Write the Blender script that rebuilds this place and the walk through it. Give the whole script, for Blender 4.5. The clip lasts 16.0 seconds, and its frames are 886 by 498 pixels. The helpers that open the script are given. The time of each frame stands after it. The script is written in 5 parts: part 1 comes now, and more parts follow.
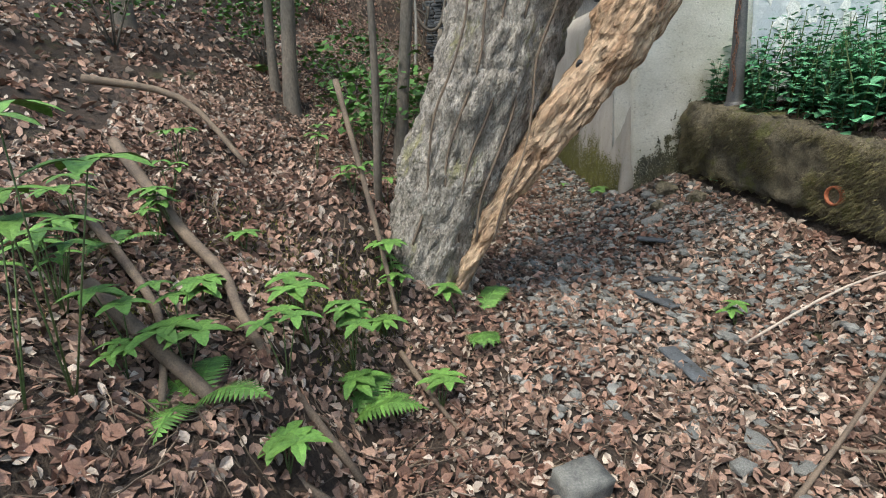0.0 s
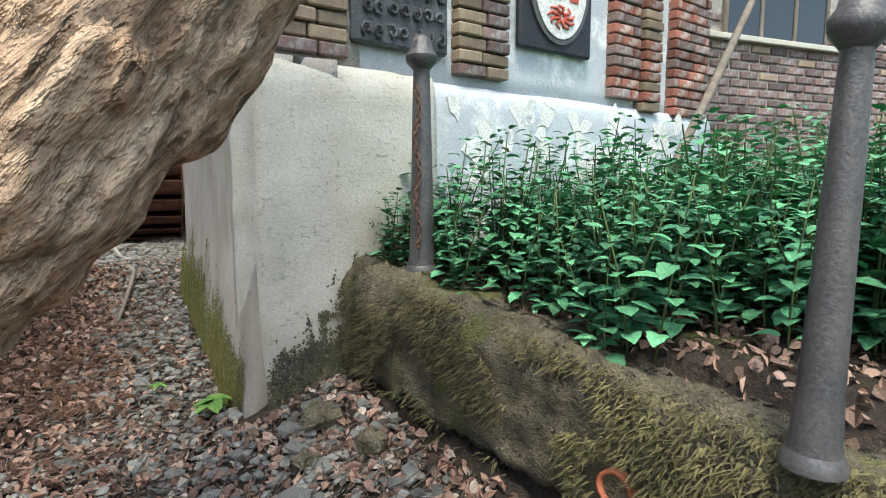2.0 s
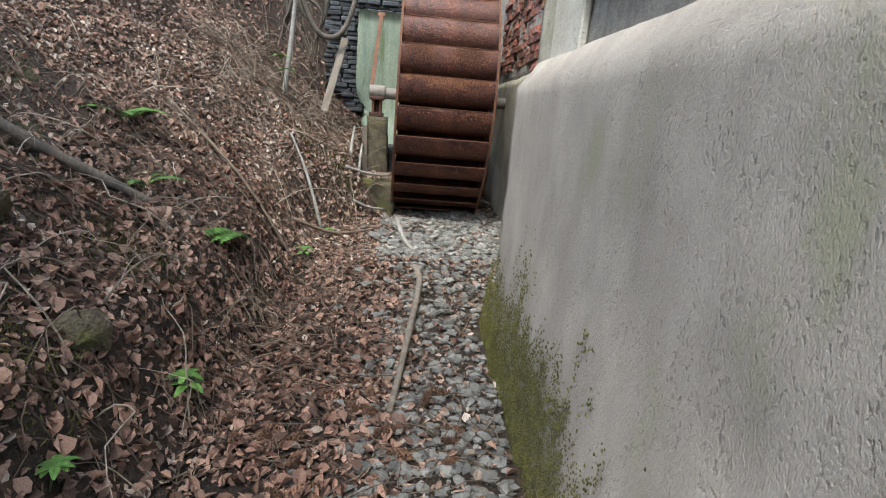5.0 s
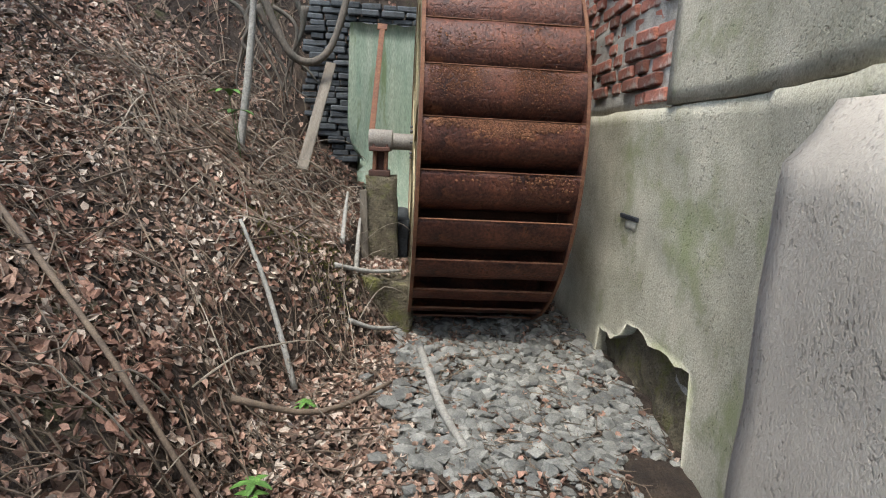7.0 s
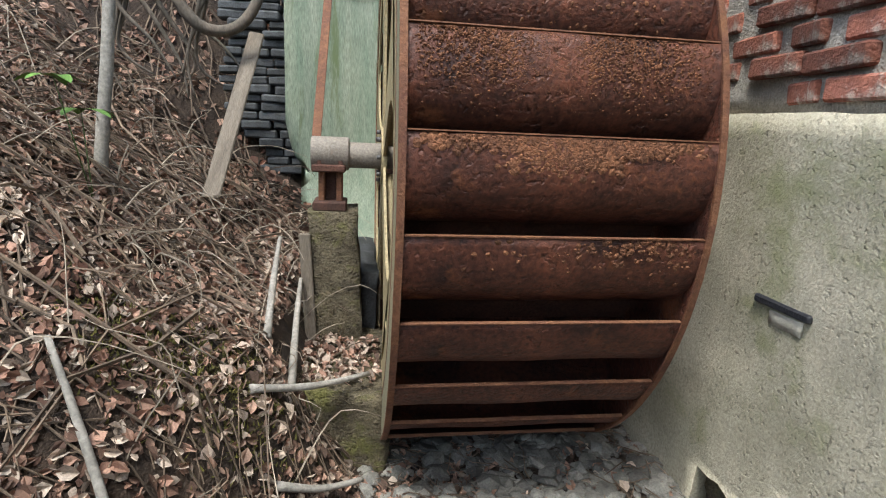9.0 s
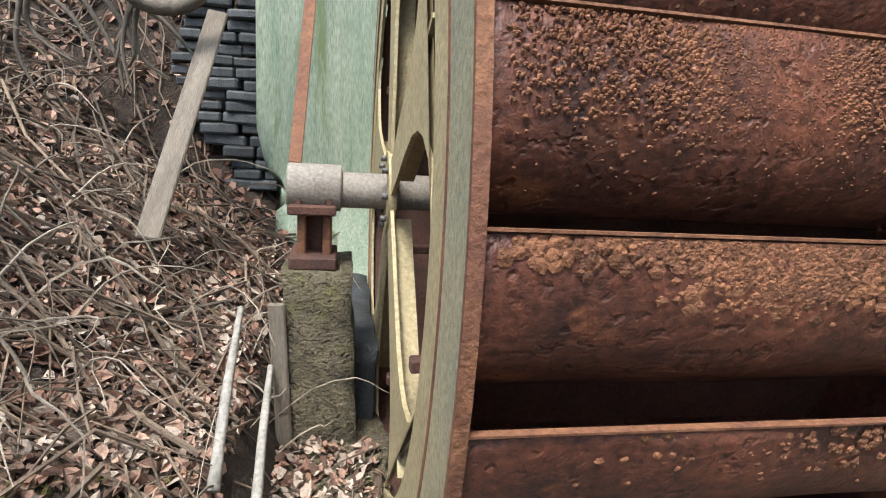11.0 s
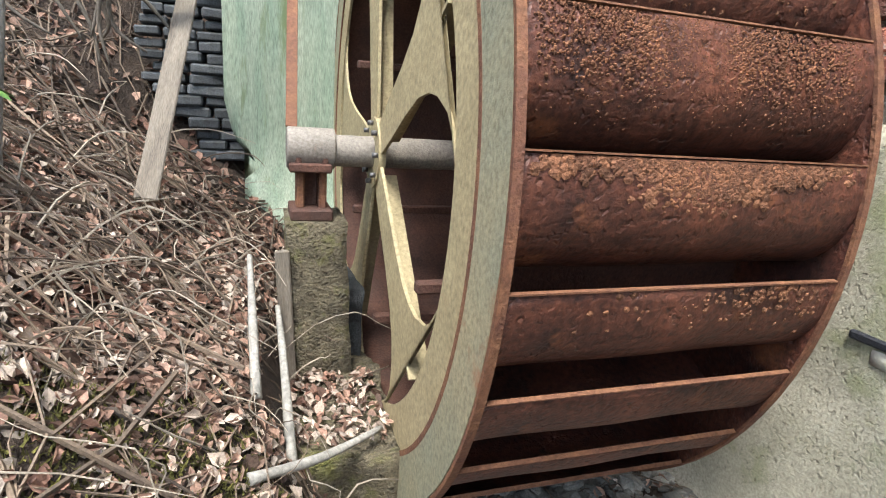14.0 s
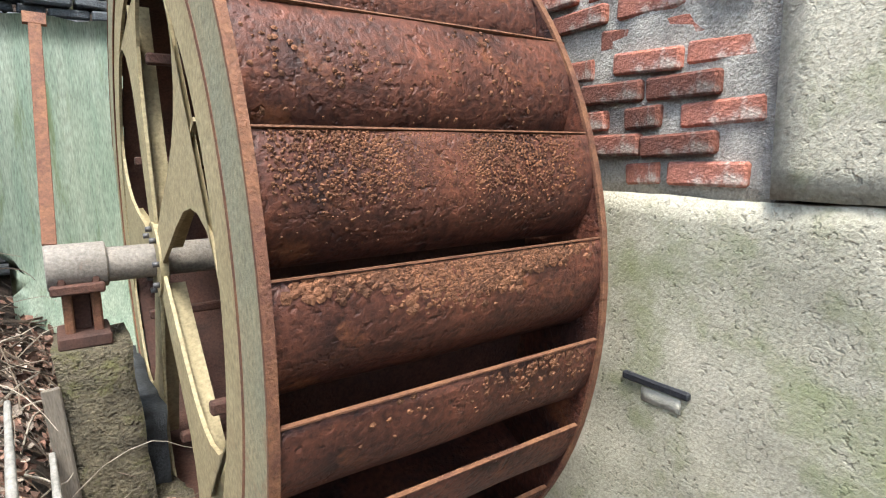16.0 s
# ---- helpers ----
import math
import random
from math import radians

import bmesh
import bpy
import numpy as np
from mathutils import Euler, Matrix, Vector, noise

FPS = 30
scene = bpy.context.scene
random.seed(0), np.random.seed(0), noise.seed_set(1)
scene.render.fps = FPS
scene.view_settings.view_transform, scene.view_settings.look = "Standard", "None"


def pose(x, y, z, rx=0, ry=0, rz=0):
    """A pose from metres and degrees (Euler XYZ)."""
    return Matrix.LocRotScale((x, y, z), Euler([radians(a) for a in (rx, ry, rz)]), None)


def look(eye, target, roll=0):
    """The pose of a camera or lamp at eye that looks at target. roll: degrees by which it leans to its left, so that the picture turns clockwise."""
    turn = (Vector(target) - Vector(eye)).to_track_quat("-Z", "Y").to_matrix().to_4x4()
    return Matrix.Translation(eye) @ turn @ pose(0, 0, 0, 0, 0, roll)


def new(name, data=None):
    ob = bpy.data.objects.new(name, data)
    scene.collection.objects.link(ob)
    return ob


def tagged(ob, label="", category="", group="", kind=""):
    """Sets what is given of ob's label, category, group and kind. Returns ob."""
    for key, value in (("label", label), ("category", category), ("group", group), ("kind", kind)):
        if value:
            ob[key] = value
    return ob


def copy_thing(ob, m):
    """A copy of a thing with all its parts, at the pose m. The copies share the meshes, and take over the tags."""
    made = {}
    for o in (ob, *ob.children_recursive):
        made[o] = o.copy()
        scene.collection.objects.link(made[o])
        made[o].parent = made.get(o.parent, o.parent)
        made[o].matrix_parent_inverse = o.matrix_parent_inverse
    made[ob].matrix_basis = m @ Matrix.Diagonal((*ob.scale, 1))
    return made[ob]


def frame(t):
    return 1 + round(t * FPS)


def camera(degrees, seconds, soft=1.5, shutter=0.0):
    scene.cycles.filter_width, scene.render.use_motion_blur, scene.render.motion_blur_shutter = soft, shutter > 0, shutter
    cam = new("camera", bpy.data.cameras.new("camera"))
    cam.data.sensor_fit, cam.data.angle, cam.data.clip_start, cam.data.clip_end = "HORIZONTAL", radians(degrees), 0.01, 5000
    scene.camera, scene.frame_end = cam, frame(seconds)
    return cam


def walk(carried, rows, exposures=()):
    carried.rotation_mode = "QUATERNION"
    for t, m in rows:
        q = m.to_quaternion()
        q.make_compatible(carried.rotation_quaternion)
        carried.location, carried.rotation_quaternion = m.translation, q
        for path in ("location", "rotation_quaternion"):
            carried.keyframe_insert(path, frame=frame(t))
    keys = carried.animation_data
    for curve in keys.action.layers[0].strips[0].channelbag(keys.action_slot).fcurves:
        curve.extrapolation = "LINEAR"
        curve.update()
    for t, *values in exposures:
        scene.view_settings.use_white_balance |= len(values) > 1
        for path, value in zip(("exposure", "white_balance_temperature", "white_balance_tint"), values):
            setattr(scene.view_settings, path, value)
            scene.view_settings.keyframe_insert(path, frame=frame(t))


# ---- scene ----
cam = camera(76.8, 16.0, soft=1.1)
PATH = [
    (0, (-0.16, -0.401, 1.519), (-0.189, 1.526, 0.982), -4.0),
    (0.5, (-0.089, 0.362, 1.676), (0.253, 2.301, 1.327), -4.7),
    (1, (0.12, 0.967, 1.77), (0.715, 2.852, 1.464), -2.7),
    (1.5, (0.556, 1.378, 1.716), (1.31, 3.212, 1.456), -1.9),
    (2, (0.912, 1.765, 1.677), (1.893, 3.492, 1.445), 0.0),
    (2.5, (1.281, 2.071, 1.838), (2.346, 3.736, 1.534), 1.1),
    (3, (1.376, 2.396, 1.719), (2.327, 4.129, 1.412), 2.1),
    (3.5, (1.415, 2.887, 1.776), (2.154, 4.711, 1.415), 5.3),
    (4, (1.167, 3.436, 1.763), (1.588, 5.335, 1.299), 5.1),
    (4.5, (0.889, 4.093, 1.771), (1.054, 6.029, 1.296), 5.7),
    (5, (0.796, 4.477, 1.911), (0.949, 6.419, 1.458), 4.9),
    (5.2, (0.711, 4.648, 1.951), (0.87, 6.592, 1.508), 4.5),
    (7.3, (0.579, 7.072, 2.145), (0.729, 9.024, 1.777), 2.7),
    (7.5, (0.619, 7.239, 2.145), (0.763, 9.189, 1.766), 2.5),
    (8, (0.694, 7.539, 2.239), (0.886, 9.483, 1.840), 2.6),
    (8.5, (0.649, 7.923, 2.225), (0.885, 9.863, 1.817), 2.9),
    (9, (0.569, 8.329, 2.293), (0.863, 10.269, 1.862), 2.6),
    (9.5, (0.582, 8.658, 2.355), (0.952, 10.595, 1.909), 3.2),
    (9.7, (0.594, 8.795, 2.361), (0.962, 10.731, 1.907), 2.6),
    (11.8, (0.472, 9.196, 2.455), (0.834, 11.122, 1.976), 4.7),
    (12, (0.531, 9.175, 2.465), (0.885, 11.101, 1.985), 3.8),
    (12.5, (0.749, 9.021, 2.504), (1.067, 10.947, 2.013), 1.2),
    (13, (0.757, 8.916, 2.494), (1.096, 10.830, 1.992), 0.6),
    (13.5, (0.605, 8.864, 2.417), (1.037, 10.754, 1.907), 1.4),
    (14, (0.220, 8.881, 2.360), (0.850, 10.710, 1.844), 4.3),
    (14.5, (0.049, 8.917, 2.372), (0.806, 10.705, 1.857), 7.5),
    (15, (0.047, 8.935, 2.411), (0.871, 10.711, 1.944), 7.2),
    (15.5, (0.168, 8.918, 2.482), (1.088, 10.670, 2.089), 3.2),
    (16, (0.386, 8.838, 2.501), (1.517, 10.480, 2.172), -0.6),
]
walk(cam, [(t, look(eye, target, roll)) for t, eye, target, roll in PATH],
     [(0, 1.1, 6300, 1), (1.5, 1.4, 6250, 1), (3.0, 1.2, 6150, 1), (4, 1.05, 6100, 2), (5, 1.5, 6050, 3), (8, 1.32, 6050, 3), (9, 1.45, 6150, 3), (12, 1.95, 6050, 4), (16, 2.05, 6050, 3)])

# ---- light ----
world = bpy.data.worlds.new("world")
scene.world = world
world.use_nodes = True
wn = world.node_tree
sky = wn.nodes.new("ShaderNodeTexSky")
sky.sky_type, sky.sun_disc = "NISHITA", False
sky.sun_elevation, sky.sun_rotation = radians(65), radians(213)
sky.air_density, sky.dust_density = 1.2, 3.0
wn.links.new(sky.outputs[0], wn.nodes["Background"].inputs[0])
wn.nodes["Background"].inputs[1].default_value = 0.15
sun = new("sun", bpy.data.lights.new("sun", "SUN"))
sun.data.energy, sun.data.angle, sun.data.color = 1.5, radians(14), (1.0, 0.96, 0.91)
sun.matrix_world = look((-3.2, -4.9, 12.5), (0, 0, 0))

# ---- materials ----
def material(name, base, second=None, rough=0.85, metal=0.0, scale=6.0, fine=60.0, bump=0.4, blotch=None, blotch_scale=1.6,
             cover=0.5, vary=0.0, grain=0.62, stretch=(1, 1, 1), dist=0.01, island=False, spec=0.3, pits=0.0, turn=0.0):
    m = bpy.data.materials.new(name)
    m.use_nodes = True
    nt = m.node_tree
    n, l = nt.nodes, nt.links
    b = n["Principled BSDF"]
    b.inputs["Roughness"].default_value, b.inputs["Metallic"].default_value = rough, metal
    b.inputs["Specular IOR Level"].default_value = spec
    tc = n.new("ShaderNodeTexCoord")
    mp = n.new("ShaderNodeMapping")
    if turn:
        mp.vector_type = "TEXTURE"
        mp.inputs["Rotation"].default_value = (0, radians(turn), 0)
        stretch = tuple(1 / v for v in stretch)
    mp.inputs["Scale"].default_value = stretch
    l.new(tc.outputs["Object"], mp.inputs[0])

    def nz(sc, det=6.0, rg=0.6):
        t = n.new("ShaderNodeTexNoise")
        t.inputs["Scale"].default_value, t.inputs["Detail"].default_value, t.inputs["Roughness"].default_value = sc, det, rg
        l.new(mp.outputs[0], t.inputs["Vector"])
        return t

    def ramp(src, a, c):
        r = n.new("ShaderNodeMapRange")
        r.inputs["From Min"].default_value, r.inputs["From Max"].default_value = a, c
        l.new(src, r.inputs["Value"])
        return r.outputs[0]

    def mix(fac, a, c, mode="MIX"):
        x = n.new("ShaderNodeMix")
        x.data_type, x.blend_type = "RGBA", mode
        if isinstance(fac, float):
            x.inputs["Factor"].default_value = fac
        else:
            l.new(fac, x.inputs["Factor"])
        for k, v in (("A", a), ("B", c)):
            sock = [i for i in x.inputs if i.name == k and i.type == "RGBA"][0]
            if isinstance(v, tuple):
                sock.default_value = (*v, 1)
            else:
                l.new(v, sock)
        return [o for o in x.outputs if o.type == "RGBA"][0]

    second = second or tuple(v * 0.6 for v in base)
    big, small = nz(scale), nz(fine, 4.0)
    col = mix(ramp(big.outputs["Fac"], 0.35, 0.65), base, second)
    dark = mix(ramp(small.outputs["Fac"], 0.3, 0.7), (grain, grain, grain), (1.6 - 0.75 * grain, 1.6 - 0.75 * grain, 1.6 - 0.75 * grain))
    col = mix(1.0, col, dark, "MULTIPLY")
    if blotch:
        bl = nz(blotch_scale, 8.0, 0.7)
        col = mix(ramp(bl.outputs["Fac"], cover, cover + 0.12), col, blotch)
    # pits sink the bump and also darken the colour, painting shade into the hollows
    pit = None
    if pits:
        holes = nz(fine * 0.55, 2.0, 0.5)
        patch = nz(scale * 2.3, 5.0, 0.7)
        pit = n.new("ShaderNodeMath")
        pit.operation = "MULTIPLY"
        l.new(ramp(holes.outputs["Fac"], 0.56, 0.68), pit.inputs[0])
        l.new(ramp(patch.outputs["Fac"], 0.42, 0.62), pit.inputs[1])
        q = 1 - 0.75 * pits
        col = mix(pit.outputs[0], col, mix(1.0, col, (q, q, q), "MULTIPLY"))
    if vary or island:
        if island:
            src = n.new("ShaderNodeNewGeometry").outputs["Random Per Island"]
        else:
            src = n.new("ShaderNodeObjectInfo").outputs["Random"]
        lo, hi = 1 - vary, 1 + vary
        r = n.new("ShaderNodeMapRange")
        r.inputs["To Min"].default_value, r.inputs["To Max"].default_value = lo, hi
        l.new(src, r.inputs["Value"])
        cc = n.new("ShaderNodeCombineColor")
        for i in range(3):
            l.new(r.outputs[0], cc.inputs[i])
        col = mix(1.0, col, cc.outputs[0], "MULTIPLY")
    l.new(col, b.inputs["Base Color"])
    bp = n.new("ShaderNodeBump")
    bp.inputs["Strength"].default_value, bp.inputs["Distance"].default_value = bump, dist
    add = n.new("ShaderNodeMath")
    add.operation = "ADD"
    l.new(big.outputs["Fac"], add.inputs[0])
    l.new(small.outputs["Fac"], add.inputs[1])
    height = add.outputs[0]
    if pit:
        sub = n.new("ShaderNodeMath")
        sub.operation = "SUBTRACT"
        l.new(height, sub.inputs[0])
        l.new(pit.outputs[0], sub.inputs[1])
        height = sub.outputs[0]
    l.new(height, bp.inputs["Height"])
    l.new(bp.outputs[0], b.inputs["Normal"])
    return m


SOIL = material("forest_soil", (0.10, 0.068, 0.048), (0.045, 0.032, 0.024), scale=5, fine=90, bump=1.0, blotch=(0.085, 0.085, 0.03), blotch_scale=1.3, cover=0.58, dist=0.04)
LEAF_DRY = material("dead_leaf", (0.19, 0.10, 0.07), (0.34, 0.225, 0.165), scale=1.5, fine=150, bump=0.3, vary=0.7, island=True)
LEAF_PALE = material("pale_dead_leaf", (0.50, 0.41, 0.33), (0.36, 0.27, 0.21), scale=2, fine=150, bump=0.3, vary=0.4, island=True)
ROOTLET = material("pale_dead_stem", (0.37, 0.31, 0.24), (0.22, 0.175, 0.13), scale=9, fine=160, vary=0.45, island=True)
TWIG = material("twig", (0.20, 0.145, 0.10), (0.11, 0.08, 0.06), scale=9, fine=160, vary=0.4, island=True)
STONE = material("slate_stone", (0.25, 0.235, 0.205), (0.12, 0.115, 0.105), scale=12, fine=130, vary=0.4, island=True, bump=0.5)
STONE_DARK = material("dark_wall_stone", (0.11, 0.115, 0.12), (0.06, 0.06, 0.06), scale=9, fine=90, vary=0.4, bump=0.7)
CONCRETE = material("weathered_concrete", (0.46, 0.40, 0.335), (0.35, 0.30, 0.25), grain=0.82, scale=2.6, fine=110, bump=0.45, blotch=(0.32, 0.30, 0.20), blotch_scale=1.3, cover=0.57, dist=0.01, pits=0.4, stretch=(1.5, 1.5, 0.8))
ROUGH = material("rough_render", (0.53, 0.475, 0.365), (0.37, 0.335, 0.245), grain=0.66, scale=3.2, fine=95, bump=0.45, blotch=(0.27, 0.275, 0.15), blotch_scale=1.6, cover=0.54, dist=0.01, pits=0.5)
PLASTER = material("old_plaster", (0.66, 0.61, 0.52), (0.52, 0.47, 0.37), grain=0.78, scale=2.5, fine=55, bump=0.35, blotch=(0.48, 0.45, 0.27), blotch_scale=1.3, cover=0.6, stretch=(1, 1, 1.5), dist=0.012, pits=0.4)
WHITE = material("flaking_white_paint", (0.52, 0.54, 0.56), (0.45, 0.45, 0.45), scale=2, fine=80, grain=0.82, bump=0.4, blotch=(0.78, 0.78, 0.76), blotch_scale=2.0, cover=0.5, pits=0.2)
MOSSY = material("mossy_concrete", (0.24, 0.195, 0.125), (0.11, 0.09, 0.06), scale=9, fine=90, bump=1.0, blotch=(0.16, 0.15, 0.05), blotch_scale=4.0, cover=0.52, dist=0.03, pits=0.5)
MOSS = material("green_moss", (0.20, 0.18, 0.045), (0.11, 0.10, 0.03), scale=12, fine=160, bump=1.0, dist=0.02, vary=0.4, island=True)
DRY_MOSS = material("dry_moss", (0.17, 0.14, 0.06), (0.095, 0.08, 0.035), scale=12, fine=160, vary=0.5, island=True)
LICHEN = material("dark_lichen", (0.075, 0.07, 0.05), (0.15, 0.135, 0.07), scale=9, fine=120, vary=0.5, island=True)
MORTAR = material("crumbling_mortar", (0.56, 0.51, 0.44), (0.37, 0.335, 0.29), scale=14, fine=120, bump=1.0, dist=0.015)
BRICK = material("red_brick", (0.38, 0.14, 0.09), (0.25, 0.11, 0.085), scale=9, fine=90, vary=0.5, bump=0.9, blotch=(0.44, 0.39, 0.33), blotch_scale=6, cover=0.53, dist=0.015)
BRICK_DULL = material("dull_brick", (0.27, 0.17, 0.14), (0.17, 0.12, 0.11), scale=9, fine=120, vary=0.5, bump=0.8, blotch=(0.38, 0.35, 0.31), blotch_scale=5, cover=0.55)
BRICK_OLD = material("old_yellow_brick", (0.33, 0.25, 0.16), (0.24, 0.17, 0.12), scale=9, fine=120, vary=0.4, bump=0.6)
RUST = material("rusted_steel", (0.044, 0.017, 0.013), (0.15, 0.050, 0.028), rough=0.55, metal=0.15, grain=0.35, scale=4, fine=60, bump=0.8, blotch=(0.27, 0.095, 0.038), blotch_scale=3.0, cover=0.6, dist=0.006, spec=0.45, pits=0.4)
RUST_BRIGHT = material("orange_rust_edge", (0.22, 0.10, 0.05), (0.13, 0.055, 0.035), rough=0.75, scale=12, fine=90, bump=0.5)
RUST_INNER = material("brown_rust_inside", (0.11, 0.050, 0.034), (0.065, 0.034, 0.026), rough=0.8, scale=5, fine=90, bump=0.5)
OCHRE = material("ochre_painted_steel", (0.42, 0.335, 0.19), (0.34, 0.27, 0.15), rough=0.6, scale=4, fine=60, bump=0.2, blotch=(0.27, 0.17, 0.09), blotch_scale=2.2, cover=0.62)
OCHRE_GREY = material("grey_green_painted_steel", (0.26, 0.245, 0.165), (0.33, 0.275, 0.165), rough=0.65, scale=3, fine=70, bump=0.3, blotch=(0.26, 0.11, 0.055), blotch_scale=2.6, cover=0.6)
GREEN = material("green_weathered_steel", (0.21, 0.265, 0.19), (0.33, 0.36, 0.27), rough=0.6, scale=3, fine=50, grain=0.55, bump=0.25, blotch=(0.13, 0.16, 0.075), blotch_scale=2.2, cover=0.54, stretch=(4, 4, 0.5))
AXLE = material("grey_painted_axle", (0.29, 0.25, 0.21), (0.20, 0.17, 0.14), rough=0.65, scale=7, fine=90, bump=0.3, blotch=(0.20, 0.11, 0.07), blotch_scale=6, cover=0.62)
IRON = material("painted_cast_iron", (0.085, 0.08, 0.08), (0.13, 0.115, 0.105), rough=0.5, metal=0.3, scale=7, fine=90, bump=0.25, blotch=(0.16, 0.12, 0.10), blotch_scale=5, cover=0.62, spec=0.5)
BARK = material("grey_bark", (0.68, 0.59, 0.50), (0.27, 0.23, 0.185), scale=14, fine=70, grain=0.45, bump=1.0, blotch=(0.40, 0.36, 0.15), blotch_scale=3, cover=0.57, stretch=(1.6, 1.6, 0.7), turn=18, dist=0.05, pits=0.6)
BARK_THIN = material("young_bark", (0.17, 0.135, 0.105), (0.09, 0.08, 0.065), scale=6, fine=70, bump=0.6, stretch=(1, 1, 0.4))
BIRCH = material("pale_bark", (0.36, 0.33, 0.29), (0.24, 0.22, 0.19), scale=8, fine=70, bump=0.4)
BAREWOOD = material("bare_dead_wood", (0.62, 0.44, 0.29), (0.36, 0.21, 0.12), scale=7, fine=30, grain=0.45, bump=1.0, blotch=(0.12, 0.07, 0.045), blotch_scale=6, cover=0.6, stretch=(1.4, 1.4, 0.55), turn=38, dist=0.05, pits=0.6)
OLDWOOD = material("weathered_board", (0.27, 0.225, 0.175), (0.16, 0.13, 0.10), scale=5, fine=60, bump=0.6, stretch=(4, 4, 0.5))
NETTLE = material("nettle_leaf", (0.14, 0.36, 0.17), (0.08, 0.24, 0.11), rough=0.5, scale=9, fine=120, vary=0.5, bump=0.5, island=True)
STEM = material("green_stem", (0.11, 0.15, 0.05), rough=0.6)
FERN = material("fern_frond", (0.14, 0.26, 0.05), (0.085, 0.17, 0.035), rough=0.6, scale=9, fine=90, vary=0.3, island=True)
FOLIAGE = material("tree_leaf", (0.10, 0.21, 0.04), (0.055, 0.125, 0.03), rough=0.6, scale=2, fine=60, vary=0.5, island=True)
CONE = material("spruce_cone", (0.24, 0.13, 0.075), (0.13, 0.075, 0.05), scale=30, fine=140, bump=1.0, vary=0.3)
CLAY = material("orange_clay_pipe", (0.52, 0.17, 0.075), (0.38, 0.12, 0.06), rough=0.7, scale=8)
# colour of the arms board, and painted shade of knot holes and wall slot
DARK = material("dark_board_and_hollow_shade", (0.035, 0.035, 0.04), (0.02, 0.02, 0.025), rough=0.5, scale=6)
PAINT_WHITE = material("white_sign_paint", (0.78, 0.75, 0.70), (0.70, 0.66, 0.60), rough=0.6)
PAINT_RED = material("red_sign_paint", (0.55, 0.10, 0.06), (0.45, 0.09, 0.05), rough=0.6)
GLASS = bpy.data.materials.new("window_glass")
GLASS.use_nodes = True
gb = GLASS.node_tree.nodes["Principled BSDF"]
gb.inputs["Base Color"].default_value, gb.inputs["Roughness"].default_value = (0.03, 0.035, 0.04, 1), 0.12

# ---- mesh helpers ----
rng = np.random.default_rng(7)
R = random.Random(11)


def obj(name, verts, faces, mat, parent=None, label="", smooth=False):
    me = bpy.data.meshes.new(name)
    me.from_pydata([tuple(map(float, v)) for v in verts], [], faces)
    me.update()
    if smooth:
        me.polygons.foreach_set("use_smooth", [True] * len(me.polygons))
    me.materials.append(mat)
    o = new(name, me)
    if parent:
        o.parent = parent
    if label:
        tagged(o, label)
    return o


def shared(name, mesh, m, parent):
    o = new(name, mesh)
    o.parent = parent
    o.matrix_basis = m
    return o


def thing(name, label, category, at=(0, 0, 0), group="", kind="", rz=0.0):
    o = new(name)
    o.empty_display_size = 0.1
    o.matrix_world = pose(*at, 0, 0, rz)
    return tagged(o, label, category, group, kind)


def box_bm(lo, hi, bevel=0.006, seg=1):
    bm = bmesh.new()
    bmesh.ops.create_cube(bm, size=1)
    for v in bm.verts:
        v.co = Vector([(lo[i] + hi[i]) / 2 + v.co[i] * (hi[i] - lo[i]) for i in range(3)])
    if bevel:
        bmesh.ops.bevel(bm, geom=bm.edges[:], offset=bevel, segments=seg, affect="EDGES")
    return bm


def part(name, bm, mat, parent=None, label="", smooth=False):
    me = bpy.data.meshes.new(name)
    bm.to_mesh(me)
    bm.free()
    if smooth:
        me.polygons.foreach_set("use_smooth", [True] * len(me.polygons))
    me.materials.append(mat)
    o = new(name, me)
    if parent:
        o.parent = parent
    if label:
        tagged(o, label)
    return o


def box(name, lo, hi, mat, parent=None, label="", bevel=0.006):
    return part(name, box_bm(lo, hi, bevel), mat, parent, label)


def rough_box(name, lo, hi, mat, parent=None, label="", cell=0.08, amp=0.015, freq=5.0, shape=None):
    """A box cut into cells and worn uneven; shape moves each vertex further."""
    bm = bmesh.new()
    cnt = [max(2, int((hi[i] - lo[i]) / cell) + 1) for i in range(3)]
    idx = {}
    def vert(i, j, k):
        if (i, j, k) not in idx:
            p = Vector([lo[a] + (hi[a] - lo[a]) * q / (cnt[a] - 1) for a, q in enumerate((i, j, k))])
            if shape:
                p = shape(p)
            p += amp * noise.noise_vector(p * freq) + 0.4 * amp * noise.noise_vector(p * freq * 3.1)
            idx[i, j, k] = bm.verts.new(p)
        return idx[i, j, k]
    for a in range(3):
        b, c = [q for q in range(3) if q != a]
        for side in (0, cnt[a] - 1):
            for u in range(cnt[b] - 1):
                for w in range(cnt[c] - 1):
                    q = []
                    for du, dw in ((0, 0), (1, 0), (1, 1), (0, 1)):
                        key = [0, 0, 0]
                        key[a], key[b], key[c] = side, u + du, w + dw
                        q.append(vert(*key))
                    bm.faces.new(q)
    bmesh.ops.recalc_face_normals(bm, faces=bm.faces[:])
    return part(name, bm, mat, parent, label, smooth=True)


